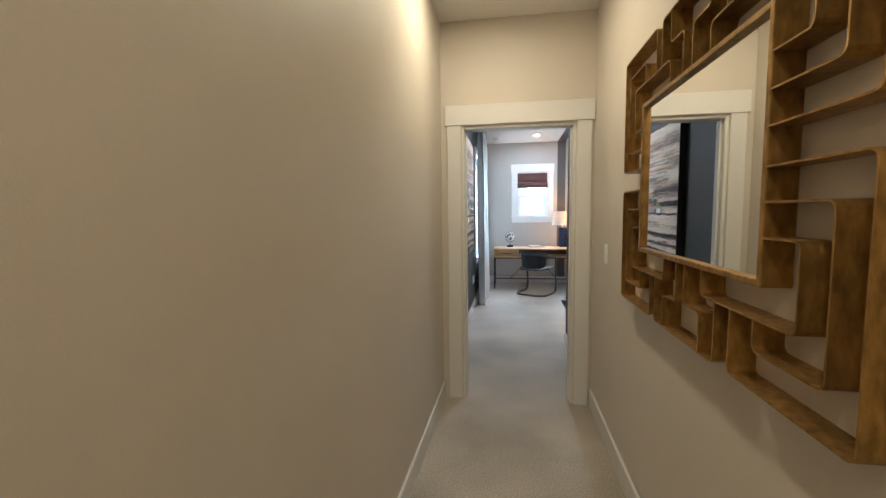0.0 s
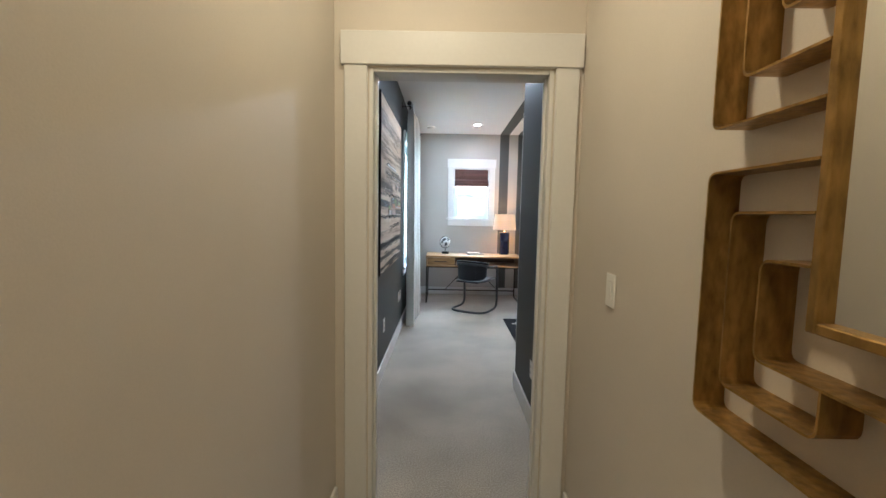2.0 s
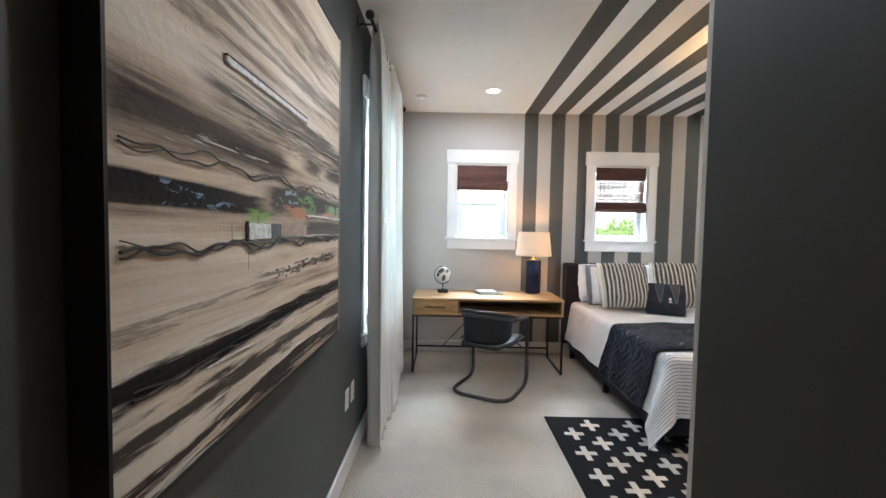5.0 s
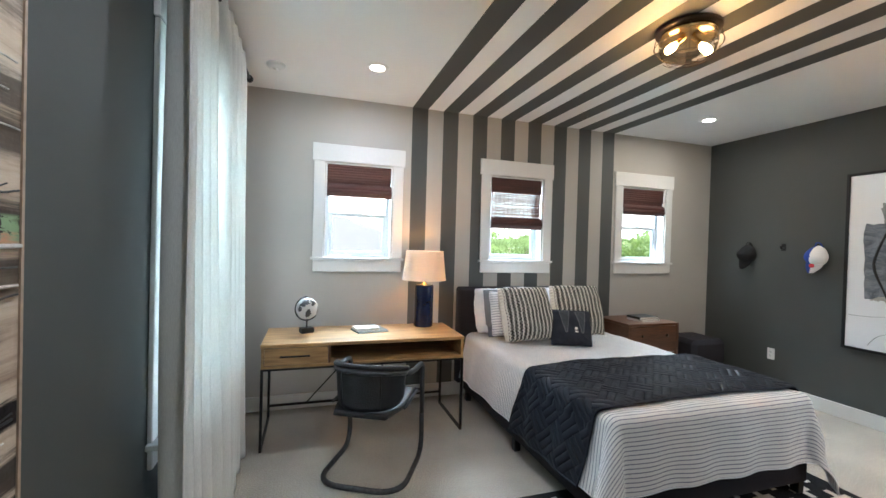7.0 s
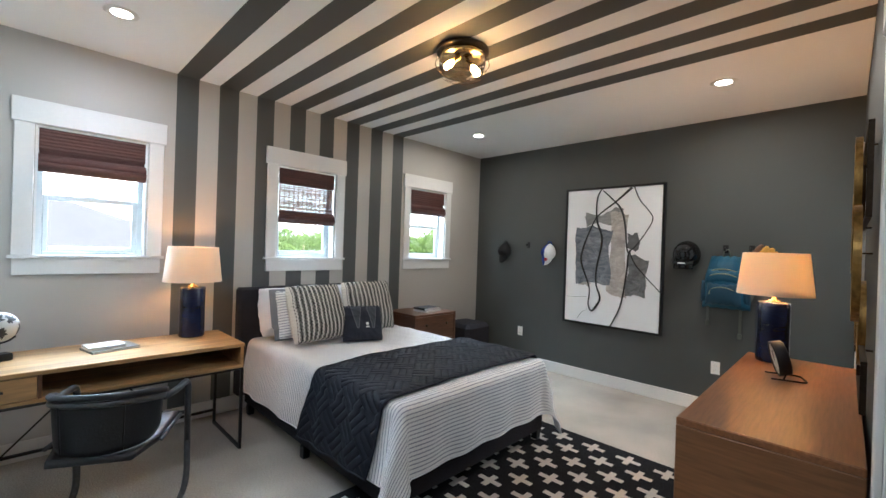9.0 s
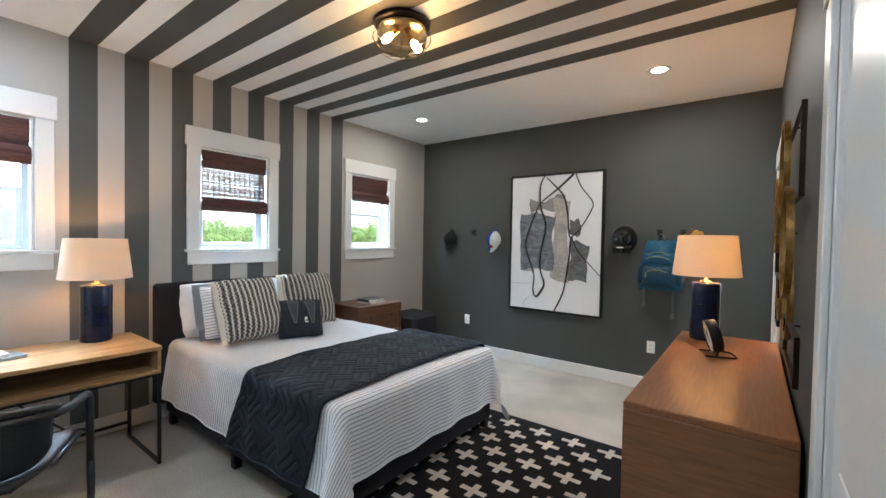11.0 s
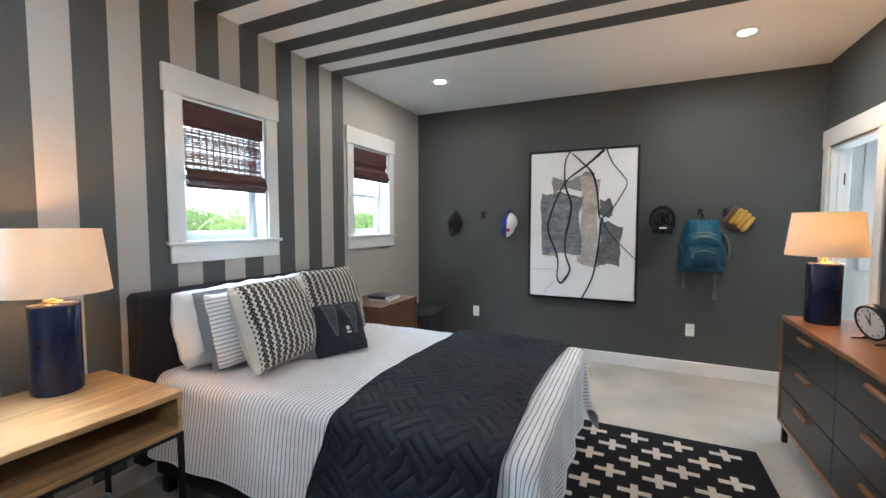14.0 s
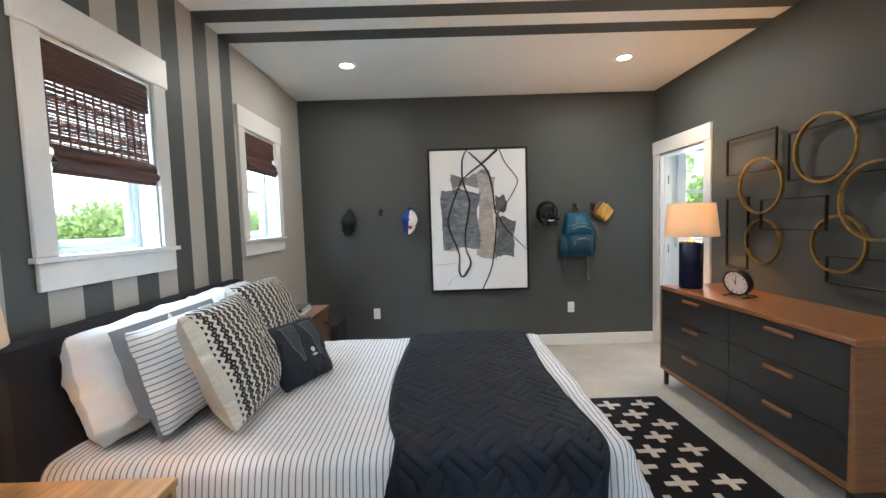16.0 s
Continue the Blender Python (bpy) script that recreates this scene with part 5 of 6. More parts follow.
# ---- wall hooks and what hangs on them ----
def hook(y, z=1.53):
    ob = thing("wall_hook", "small black metal wall hook", "hook", pose(XE, y, z), "wall hooks")
    part("plate", boxes((-0.006, 0, -0.021, 0.021, -0.036, 0.036), bevel=0.002), M_BLACK, ob)
    part("peg", tube(rounded([(-0.004, 0, -0.012), (-0.045, 0, -0.016), (-0.05, 0, 0.016)], 0.015, 4), 0.008, 8), M_BLACK, ob, "", True)


for hy in (8.61, 8.27, 7.96, 6.47, 6.16, 5.965):
    hook(hy)


def cap(y, left, right, label, z=1.425, badge=None):
    """A cap hung by its strap: the crown stands out from the wall, the bill hangs down."""
    ob = thing("hat", label, "hat", pose(XE - 0.012, y, z, 5, 0, 0) @ Matrix.Diagonal((1.1, 1.4, 1.22, 1)))

    def dome(a, v):
        b = v * math.pi / 2
        r = math.cos(b) ** 0.75
        y_ = 0.062 * math.cos(a) * r * (1 - 0.16 * max(0, math.sin(a)))
        return (-0.010 - 0.115 * math.sin(b) * (1 - 0.25 * max(0, math.sin(a)) * r), y_, 0.018 + (0.085 if math.sin(a) > 0 else 0.075) * math.sin(a) * r)

    def bill(u, v, sg):
        w = 0.050 * (1 - 0.35 * v ** 3)
        return (-0.078 + 0.035 * u * u - 0.016 * v, sg * u * w, -0.035 - 0.078 * v * (1 - 0.38 * u ** 3))
    for sg, m in ((1, left), (-1, right)):
        part("crown_panel", sheet(lambda u, v: dome((-0.5 + u) * math.pi if sg > 0 else (0.5 + u) * math.pi, v), 16, 12, thick=0.003), m, ob, "", True)
        part("bill", sheet(lambda u, v: bill(u, v, sg), 10, 8, thick=0.004), m, ob, "curved bill", True)
    part("button", moved(lathe([(0, -0.004), (0.008, -0.002), (0.006, 0.004), (0, 0.005)], 10, "x"), Matrix.Translation((-0.127, 0, 0.016))), left, ob)
    part("strap", tube(rounded([(-0.012, -0.025, 0.085), (-0.030, -0.012, 0.125), (-0.030, 0.012, 0.125), (-0.012, 0.025, 0.085)], 0.015, 4), 0.004, 6), left, ob, "", True)
    if badge:
        part("badge", moved(lathe([(0, -0.003), (0.016, -0.002), (0.016, 0.002), (0, 0.003)], 14, "x"), Matrix.Translation((-0.101, -0.012, -0.052))), badge, ob, "red round badge")


M_RED = mat("red_thread", (0.45, 0.03, 0.04), 0.7, 0, 0.2, 200)
cap(8.61, M_CAP_BLACK, M_CAP_BLACK, "black cotton baseball cap hanging on a hook")
cap(7.96, M_CAP_BLUE, M_CAP_WHITE, "royal blue and white baseball cap hanging on a hook", badge=M_RED)

hel = thing("batting_helmet", "glossy black batting helmet hanging on the wall", "helmet", pose(XE - 0.008, 6.47, 1.455) @ Matrix.Scale(1.10, 4))
part("shell", sheet(lambda u, v: (-0.15 * math.sin(v * math.pi / 2) - 0.004, 0.105 * math.cos(u * 2 * math.pi) * math.cos(v * math.pi / 2) ** 0.7, 0.01 + (0.125 if math.sin(u * 2 * math.pi) > 0 else 0.118) * math.sin(u * 2 * math.pi) * math.cos(v * math.pi / 2) ** 0.7), 44, 20), M_HELMET, hel, "", True)
part("bill", sheet(lambda u, v: (-0.085 - 0.082 * math.cos((u - 0.5) * 2.6) - 0.022 * v, 0.094 * math.sin((u - 0.5) * 2.6) / 0.9636, -0.018 - 0.028 * v - 0.03 * math.cos((u - 0.5) * 2.6)), 24, 5, thick=0.005), M_HELMET, hel, "glossy curved bill", True)
part("ear_guard", sheet(lambda u, v: (-0.118 - 0.03 * math.cos((u - 0.5) * 2.2), 0.085 * math.sin((u - 0.5) * 2.2), -0.062 - 0.05 * v), 16, 5, thick=0.006), M_HELMET, hel, "", True)
part("emblem", boxes((-0.186, -0.180, -0.028, 0.028, -0.066, -0.056), bevel=0.002), M_WHITEPLASTIC, hel, "white emblem bar")


def lump(w, h, d, n=2.3, taper=0.12):
    """A soft rounded bag body, flat on its back."""
    return sheet(lambda u, v: (-0.01 - d * max(0, (1 - abs(2 * u - 1) ** n)) ** 0.5 * max(0, (1 - abs(2 * v - 1) ** n)) ** 0.45, (2 * u - 1) * w / 2 * (1 - taper * v * v), (v - 0.5) * h + 0.004 * math.sin(u * 30)), 24, 24)


M_ZIP = mat("pale_zip", (0.26, 0.26, 0.17), 0.5, 0.2, 0.3, 200, 0.3)
pack = thing("backpack", "blue and navy backpack hanging on a hook", "backpack", pose(XE - 0.004, 6.145, 1.225))
part("body", lump(0.37, 0.48, 0.17, 2.2, 0.34), M_BLUEPACK, pack, "", True)
part("front_pocket", moved(lump(0.27, 0.20, 0.085), Matrix.Translation((-0.125, 0, -0.10))), M_BLUEPACK_DARK, pack, "navy front pocket", True)
part("upper_pocket", moved(lump(0.29, 0.12, 0.06), Matrix.Translation((-0.12, 0, 0.055))), M_BLUEPACK, pack, "", True)
for zz, ww, xx in ((-0.035, 0.10, -0.217), (0.085, 0.115, -0.196), (0.125, 0.12, -0.172)):
    part("zipper", tube([(xx + 0.035 * (k / 8 - 1) ** 2, (k / 8 - 1) * ww, zz - 0.035 * (k / 8 - 1) ** 2) for k in range(17)], 0.005, 6), M_ZIP, pack, "pale zipper", True)
part("top_loop", tube(rounded([(-0.03, -0.03, 0.21), (-0.03, -0.02, 0.30), (-0.03, 0.02, 0.30), (-0.03, 0.03, 0.21)], 0.03, 5), 0.006, 8), M_STRAP, pack, "", True)
for yy in (0.135, -0.115):
    part("strap", boxes((-0.03, -0.024, yy - 0.010, yy + 0.010, -0.37 if yy > 0 else -0.46, -0.19)), M_STRAP, pack, "dangling webbing strap")
    part("strap_end", boxes((-0.036, -0.018, yy - 0.018, yy + 0.018, -0.41 if yy > 0 else -0.50, -0.36 if yy > 0 else -0.45), bevel=0.006), M_STRAP, pack)
part("shoulder_strap", tube(rounded([(-0.03, -0.07, 0.20), (-0.05, -0.19, 0.10), (-0.05, -0.215, -0.08), (-0.03, -0.16, -0.20)], 0.08, 6), 0.012, 8), M_STRAP, pack, "padded shoulder strap", True)
part("pull_tab", tube([(-0.222, 0.085, -0.065), (-0.226, 0.09, -0.105)], 0.004, 6), M_ZIP, pack)
for sg in (-1, 1):
    part("side_pocket", moved(lump(0.07, 0.20, 0.07), Matrix.Translation((-0.03, sg * 0.155, -0.09))), M_BLUEPACK_DARK, pack, "", True)

mitt = thing("baseball_glove", "tan and brown leather baseball glove on a hook", "baseball glove", pose(XE - 0.012, 5.86, 1.475, 35, 0, 0) @ Matrix.Scale(0.85, 4))
for k in range(5):
    a = (k - 2) * 0.045
    part("finger", moved(lathe([(0, -0.09), (0.02, -0.085), (0.027, -0.04), (0.027, 0.05), (0.02, 0.085), (0, 0.095)], 12), pose(-0.035, a, 0.01 - abs(k - 2) * 0.012, 0, 0, 0)), M_MITT if k < 4 else M_MITT_DARK, mitt, "", True)
part("palm", moved(lathe([(0, -0.02), (0.05, -0.018), (0.085, -0.008), (0.09, 0.004), (0.08, 0.012), (0, 0.014)], 20, "x"), pose(-0.02, 0.01, -0.04)), M_MITT_DARK, mitt, "brown leather palm", True)
part("wrist_strap", boxes((-0.05, -0.01, 0.06, 0.10, -0.09, -0.02), bevel=0.008), M_MITT_DARK, mitt)

# ---- metal wall art on the south wall ----
wa = thing("metal_wall_art", "overlapping bronze rectangles and gold rings wall sculpture", "wall art")
AYF = YS + 0.03


def rect_ring(x0, x1, z0, z1, y, w=0.011):
    part("rectangle", boxes((x0, x1, y - 0.008, y + 0.008, z0, z0 + w), (x0, x1, y - 0.008, y + 0.008, z1 - w, z1), (x0, x0 + w, y - 0.008, y + 0.008, z0 + w, z1 - w), (x1 - w, x1, y - 0.008, y + 0.008, z0 + w, z1 - w), bevel=0.001), M_BRONZE, wa, "dark bronze rectangular bar")


def round_ring(x, z, r, y):
    pr = [(r - 0.007, -0.011), (r + 0.007, -0.011), (r + 0.007, 0.011), (r - 0.007, 0.011), (r - 0.007, -0.011)]
    part("ring", moved(lathe(pr, 56, "y"), Matrix.Translation((x, y, z))), M_GOLD, wa, "gold ring")


rect_ring(2.955, 3.445, 1.695, 1.985, AYF)
rect_ring(2.02, 2.865, 1.60, 1.92, AYF)
rect_ring(3.205, 3.44, 0.975, 1.525, AYF)
rect_ring(2.555, 3.065, 1.28, 1.495, AYF + 0.02)
rect_ring(1.98, 2.575, 0.965, 1.135, AYF)
round_ring(3.07, 1.595, 0.195, AYF + 0.022)
round_ring(2.585, 1.775, 0.20, AYF + 0.022)
round_ring(3.068, 1.197, 0.156, AYF)
round_ring(2.268, 1.447, 0.208, AYF + 0.022)
round_ring(2.505, 1.205, 0.165, AYF)
for sx, sz in ((3.20, 1.70), (2.80, 1.61), (3.30, 1.50), (2.60, 1.49), (2.3, 1.125), (2.45, 1.92)):
    part("standoff", tube([(sx, YS, sz), (sx, AYF, sz)], 0.004, 6), M_BRONZE, wa)

# ---- small things on the furniture ----
clock = thing("desk_clock", "round black desk clock with a white dial on a wire stand", "clock", pose(2.91, 5.60, 0.83, 0, 0, 17))
dial_m = pose(0, 0, 0.102, -14, 0, 0)
part("case", moved(lathe([(0, -0.025), (0.084, -0.025), (0.090, -0.02), (0.090, 0.028), (0.083, 0.03), (0.079, 0.022), (0, 0.022)], 40, "y"), dial_m), M_BLACK, clock, "", True)
dial = part("dial", moved(lathe([(0, 0.0225), (0.078, 0.0225), (0.078, 0.0245), (0, 0.0245)], 40, "y"), dial_m), M_CLOCKFACE, clock, "white dial")
for k in range(12):
    a = k * math.pi / 6
    part("tick", moved(boxes((-0.002, 0.002, 0.0246, 0.0262, 0.060, 0.070)), dial_m @ Matrix.Rotation(a, 4, "Y")), M_BLACK, dial)
for a, ln in ((0.5, 0.045), (-0.25, 0.062)):
    part("clock_hand", moved(boxes((-0.002, 0.002, 0.0264, 0.028, -0.01, ln)), dial_m @ Matrix.Rotation(a, 4, "Y")), M_BLACK, dial)
part("stand", tube(rounded([(-0.07, 0.05, 0.004), (-0.07, -0.10, 0.004), (0.07, -0.10, 0.004), (0.07, 0.05, 0.004)], 0.03, 5), 0.004, 8), M_BLACK, clock, "bent wire stand", True)
for sg in (-1, 1):
    part("prop", tube([(sg * 0.07, 0.0, 0.004), (sg * 0.03, -0.028, 0.05)], 0.004, 8), M_BLACK, clock)

globe = thing("desk_globe", "small black and white desk globe on a black stand", "globe", pose(0.01, 8.72, 0.742, 0, 0, 20))
part("base", boxes((-0.05, 0.05, -0.035, 0.035, 0, 0.04), bevel=0.004), M_BLACK, globe)
part("stem", tube([(0, 0, 0.04), (0, 0, 0.105)], 0.006, 8), M_BLACK, globe)
GC = Vector((0.0, 0, 0.19))
ball = part("ball", moved(lathe([(0.082 * math.sin(math.pi * k / 24), -0.082 * math.cos(math.pi * k / 24)) for k in range(25)], 40), Matrix.Translation(GC)), M_GLOBE, globe, "white globe ball", True)
part("meridian", tube([GC + Vector((0.093 * math.sin(a * math.pi / 15), 0, -0.093 * math.cos(a * math.pi / 15))) for a in range(-15, 5)], 0.005, 8), M_BLACK, globe, "black meridian arc", True)
for lon, lat, sx, sy, sd in ((-65, 38, 0.40, 0.30, 1), (-35, -8, 0.24, 0.36, 2), (-100, 55, 0.22, 0.14, 3), (40, 30, 0.5, 0.3, 4), (20, -5, 0.3, 0.4, 5), (-10, 62, 0.16, 0.10, 6), (110, 45, 0.5, 0.3, 7), (-128, 38, 0.50, 0.34, 8), (-102, -22, 0.26, 0.46, 9), (-150, 5, 0.3, 0.2, 10)):
    def land(u, v, lon=lon, lat=lat, sx=sx, sy=sy, sd=sd):
        ang = u * 2 * math.pi
        k = v * (1 + 0.55 * noise.noise(Vector((math.cos(ang) * 1.6, math.sin(ang) * 1.6, sd * 7.7))) + 0.55 * noise.noise(Vector((math.cos(ang) * 4.2, math.sin(ang) * 4.2, sd * 3.3))))
        lo, la = radians(lon) + sx * k * math.cos(ang), radians(lat) + sy * k * math.sin(ang) * (1 - 0.3 * math.cos(ang))
        return GC + 0.0832 * Vector((math.cos(la) * math.cos(lo), math.cos(la) * math.sin(lo), math.sin(la)))
    part("continent", sheet(land, 48, 4), M_CONTINENT, ball, "dark grey continent", True)


def book(m, w, d, h, cover, label):
    ob = thing("book", label, "book", m)
    part("pages", boxes((-w / 2 + 0.004, w / 2 - 0.006, -d / 2 + 0.005, d / 2 - 0.005, 0.003, h - 0.003)), M_PAPER, ob)
    part("front_cover", boxes((-w / 2, w / 2, -d / 2, d / 2, h - 0.003, h), bevel=0.001), cover, ob)
    part("back_cover", boxes((-w / 2, w / 2, -d / 2, d / 2, 0, 0.003), bevel=0.001), cover, ob)
    part("spine", boxes((-w / 2 - 0.002, -w / 2, -d / 2, d / 2, 0, h)), cover, ob)


book(pose(0.50, 8.70, 0.742, 0, 0, 14), 0.25, 0.19, 0.014, M_COVER, "grey hardback book lying on the desk")
book(pose(0.47, 8.705, 0.7565, 0, 0, 8), 0.19, 0.15, 0.018, M_PAPER, "pale notebook lying on a larger book")
book(pose(3.38, 8.80, 0.725, 0, 0, 6), 0.26, 0.19, 0.022, M_PAPER, "pale book lying on the nightstand")
book(pose(3.37, 8.805, 0.7475, 0, 0, 2), 0.25, 0.18, 0.024, M_COVER_DARK, "dark green book on top of a pale book")

# ---- ceiling fittings ----
fx = thing("ceiling_light", "flush cage ceiling light with amber bulbs", "ceiling light", pose(2.06, 7.17, H))
part("canopy", lathe([(0, -0.001), (0.165, -0.001), (0.170, -0.006), (0.170, -0.022), (0.162, -0.026), (0, -0.020)], 48), M_BRONZE, fx, "dark bronze canopy", True)
part("reflector", lathe([(0, -0.027), (0.115, -0.028), (0.142, -0.030), (0.145, -0.046), (0.125, -0.052), (0, -0.042)], 48), M_BRASS, fx, "polished brass reflector", True)
g = part("glass", lathe([(0.150, -0.062), (0.150, -0.10), (0.135, -0.15), (0.09, -0.165), (0, -0.168)], 40), M_CLEAR, fx, "clear glass bowl", True)
g.visible_shadow = False
for k in range(8):
    a = k * math.pi / 4
    c_, s_ = math.cos(a), math.sin(a)
    part("cage_rib", tube(rounded([(0.163 * c_, 0.163 * s_, -0.036), (0.178 * c_, 0.178 * s_, -0.10), (0.13 * c_, 0.13 * s_, -0.172), (0.05 * c_, 0.05 * s_, -0.186)], 0.05, 4), 0.0018, 6), M_BRONZE, fx)
for r, z in ((0.176, -0.10), (0.05, -0.186), (0.132, -0.170)):
    part("cage_hoop", tube([(r * math.cos(a * math.pi / 18), r * math.sin(a * math.pi / 18), z) for a in range(36)], 0.0019, 6, closed=True), M_BRONZE, fx)
for sg in (-1, 1):
    part("socket", tube([(sg * 0.02, -sg * 0.008, -0.05), (sg * 0.055, -sg * 0.025, -0.085)], 0.014, 12), M_BRASS, fx, "brass socket")
    part("bulb", tube([(sg * 0.055, -sg * 0.025, -0.085), (sg * 0.068, -sg * 0.032, -0.098), (sg * 0.09, -sg * 0.042, -0.118), (sg * 0.108, -sg * 0.05, -0.132)], [0.010, 0.019, 0.021, 0.008], 14), M_BULB, fx, "glowing amber bulb", True)


def recessed(x, y):
    ob = thing("recessed_light", "round white recessed downlight, lit", "ceiling light", pose(x, y, H), "recessed lights")
    part("trim_ring", lathe([(0.052, -0.001), (0.084, -0.001), (0.084, -0.003), (0.060, -0.006), (0.052, -0.0052), (0.052, -0.001)], 36), M_WHITEPLASTIC, ob, "", True)
    part("lens", lathe([(0, -0.002), (0.052, -0.002), (0.052, -0.005), (0, -0.005)], 36), M_LENS, ob, "glowing lens")


# the last three, unseen in the hall, are added to go with its assumed lamps
for lx, ly in ((0.46, 5.96), (0.46, 8.36), (3.67, 8.37), (3.67, 6.04), (-0.1, 3.0), (-0.1, 0.5), (-0.1, -1.6)):
    recessed(lx, ly)
vent = thing("ceiling_vent", "white ceiling air return grille", "vent", pose(0.06, 5.72, H))
part("frame_border", boxes((-0.19, 0.19, -0.18, -0.15, -0.008, -0.001), (-0.19, 0.19, 0.15, 0.18, -0.008, -0.001), (-0.19, -0.16, -0.15, 0.15, -0.008, -0.001), (0.16, 0.19, -0.15, 0.15, -0.008, -0.001), bevel=0.001), M_WHITEPLASTIC, vent)
part("backing", boxes((-0.16, 0.16, -0.15, 0.15, -0.003, -0.001)), M_BLACK, vent)
sl = None
for k in range(15):
    m = pose(-0.149 + k * 0.0213, 0, -0.0065, 0, 35, 0)
    if sl is None:
        sl = part("slat", boxes((-0.006, 0.006, -0.149, 0.149, -0.0008, 0.0008)), M_TUBE, vent)
        sl.matrix_basis = m
    else:
        twin(sl, m=m)
det = thing("smoke_detector", "round white ceiling smoke detector", "smoke detector", pose(-0.245, 8.57, H))
part("body", lathe([(0, -0.001), (0.065, -0.001), (0.065, -0.014), (0.055, -0.03), (0.03, -0.034), (0, -0.034)], 32), M_WHITEPLASTIC, det, "", True)
part("sensor", lathe([(0.0, -0.0345), (0.018, -0.0345), (0.016, -0.041), (0, -0.042)], 20), M_WHITEPLASTIC, det, "", True)


# ---- wall plates ----
def plate(m, kind):
    ob = thing("power_outlet" if kind == "outlet" else "light_switch", "white duplex power outlet low on the wall" if kind == "outlet" else "white rocker light switch on the wall",
               "outlet" if kind == "outlet" else "switch", m, "wall plates")
    part("cover_plate", boxes((-0.036, 0.036, -0.006, 0, -0.058, 0.058), bevel=0.002), M_WHITEPLASTIC, ob)
    if kind == "outlet":
        for z in (-0.021, 0.021):
            s = part("socket", boxes((-0.017, 0.017, -0.008, -0.005, z - 0.014, z + 0.014), bevel=0.001), M_WHITEPLASTIC, ob)
            for x in (-0.007, 0.007):
                part("slot", boxes((x - 0.0012, x + 0.0012, -0.0088, -0.0079, z - 0.005, z + 0.006)), M_BLACK, s)
    else:
        part("rocker", boxes((-0.016, 0.016, -0.010, -0.005, -0.033, 0.033), bevel=0.002), M_WHITEPLASTIC, ob)
    return ob


plate(pose(HXE, 3.43, 1.137, 0, 0, -90), "switch")
plate(pose(XP, 4.43, 1.12, 0, 0, -90), "switch")
plate(pose(XP, 4.675, 0.37, 0, 0, -90), "outlet")
plate(pose(XE, 8.355, 0.42, 0, 0, -90), "outlet")
plate(pose(XE, 6.21, 0.425, 0, 0, -90), "outlet")
plate(pose(XW, 5.545, 0.41, 0, 0, 90), "outlet")
plate(pose(XW, 6.665, 0.435, 0, 0, 90), "outlet")
plate(pose(XW, 6.80, 0.43, 0, 0, 90), "outlet")

# ---- hall mirror in its maze of metal strips ----
mir = thing("wall_mirror", "rectangular mirror in an antique gold maze of bent metal strips", "mirror", pose(HXE, 2.185, 1.52, 0, 0, 90))
# local x runs along the wall towards the doorway, local y into the hall, local z up
DEPTH = 0.062
part("glass", boxes((-0.398, 0.398, 0.042, 0.047, -0.272, 0.272)), M_MIRROR, mir, "bevelled mirror glass")
part("backing", boxes((-0.396, 0.396, 0.002, 0.0415, -0.27, 0.27)), M_BRONZE, mir)
for b in ((-0.414, -0.398, -0.288, 0.288), (0.398, 0.414, -0.288, 0.288), (-0.398, 0.398, -0.288, -0.272), (-0.398, 0.398, 0.272, 0.288)):
    part("frame_bar", boxes((b[0], b[1], 0.0, DEPTH, b[2], b[3]), bevel=0.002), M_GOLD, mir)


def strip(pts, r=0.02):
    line = rounded([(u, 0, v) for u, v in pts], r, 4)
    bm = bmesh.new()
    n = len(line)
    th = 0.0022
    rows = []
    for i, p in enumerate(line):
        d = (line[min(n - 1, i + 1)] - line[max(0, i - 1)]).normalized()
        s = Vector((-d.z, 0, d.x)) * th
        rows.append([bm.verts.new(p + s), bm.verts.new(p - s), bm.verts.new(p - s + Vector((0, DEPTH, 0))), bm.verts.new(p + s + Vector((0, DEPTH, 0)))])
    for a, b in zip(rows, rows[1:]):
        for j in range(4):
            bm.faces.new((a[j], a[(j + 1) % 4], b[(j + 1) % 4], b[j]))
    bm.faces.new(rows[0][::-1])
    bm.faces.new(rows[-1])
    part("strip", bm, M_GOLD, mir, "bent antique gold strip")


MAZE = [
    [(.414, -.042), (.655, -.042), (.655, -.515), (.262, -.515), (.262, -.365)],
    [(.414, -.118), (.582, -.118), (.582, -.435), (.38, -.435), (.38, -.364)],
    [(.414, -.195), (.505, -.195), (.505, -.362), (.130, -.362), (.130, -.288)],
    [(.210, -.364), (.210, -.518), (-.226, -.518), (-.226, -.362)],
    [(.132, -.516), (.132, -.412), (.026, -.412), (.026, -.288)],
    [(-.036, -.288), (-.036, -.405), (-.142, -.405), (-.142, -.516)],
    [(-.146, -.288), (-.146, -.358), (-.528, -.358), (-.528, -.185), (-.414, -.185)],
    [(-.300, -.360), (-.300, -.512), (-.674, -.512), (-.674, -.040), (-.414, -.040)],
    [(-.396, -.360), (-.396, -.428), (-.603, -.428), (-.603, -.112), (-.414, -.112)],
]
for line in MAZE:
    strip(line)
    strip([(u, -v) for u, v in line])

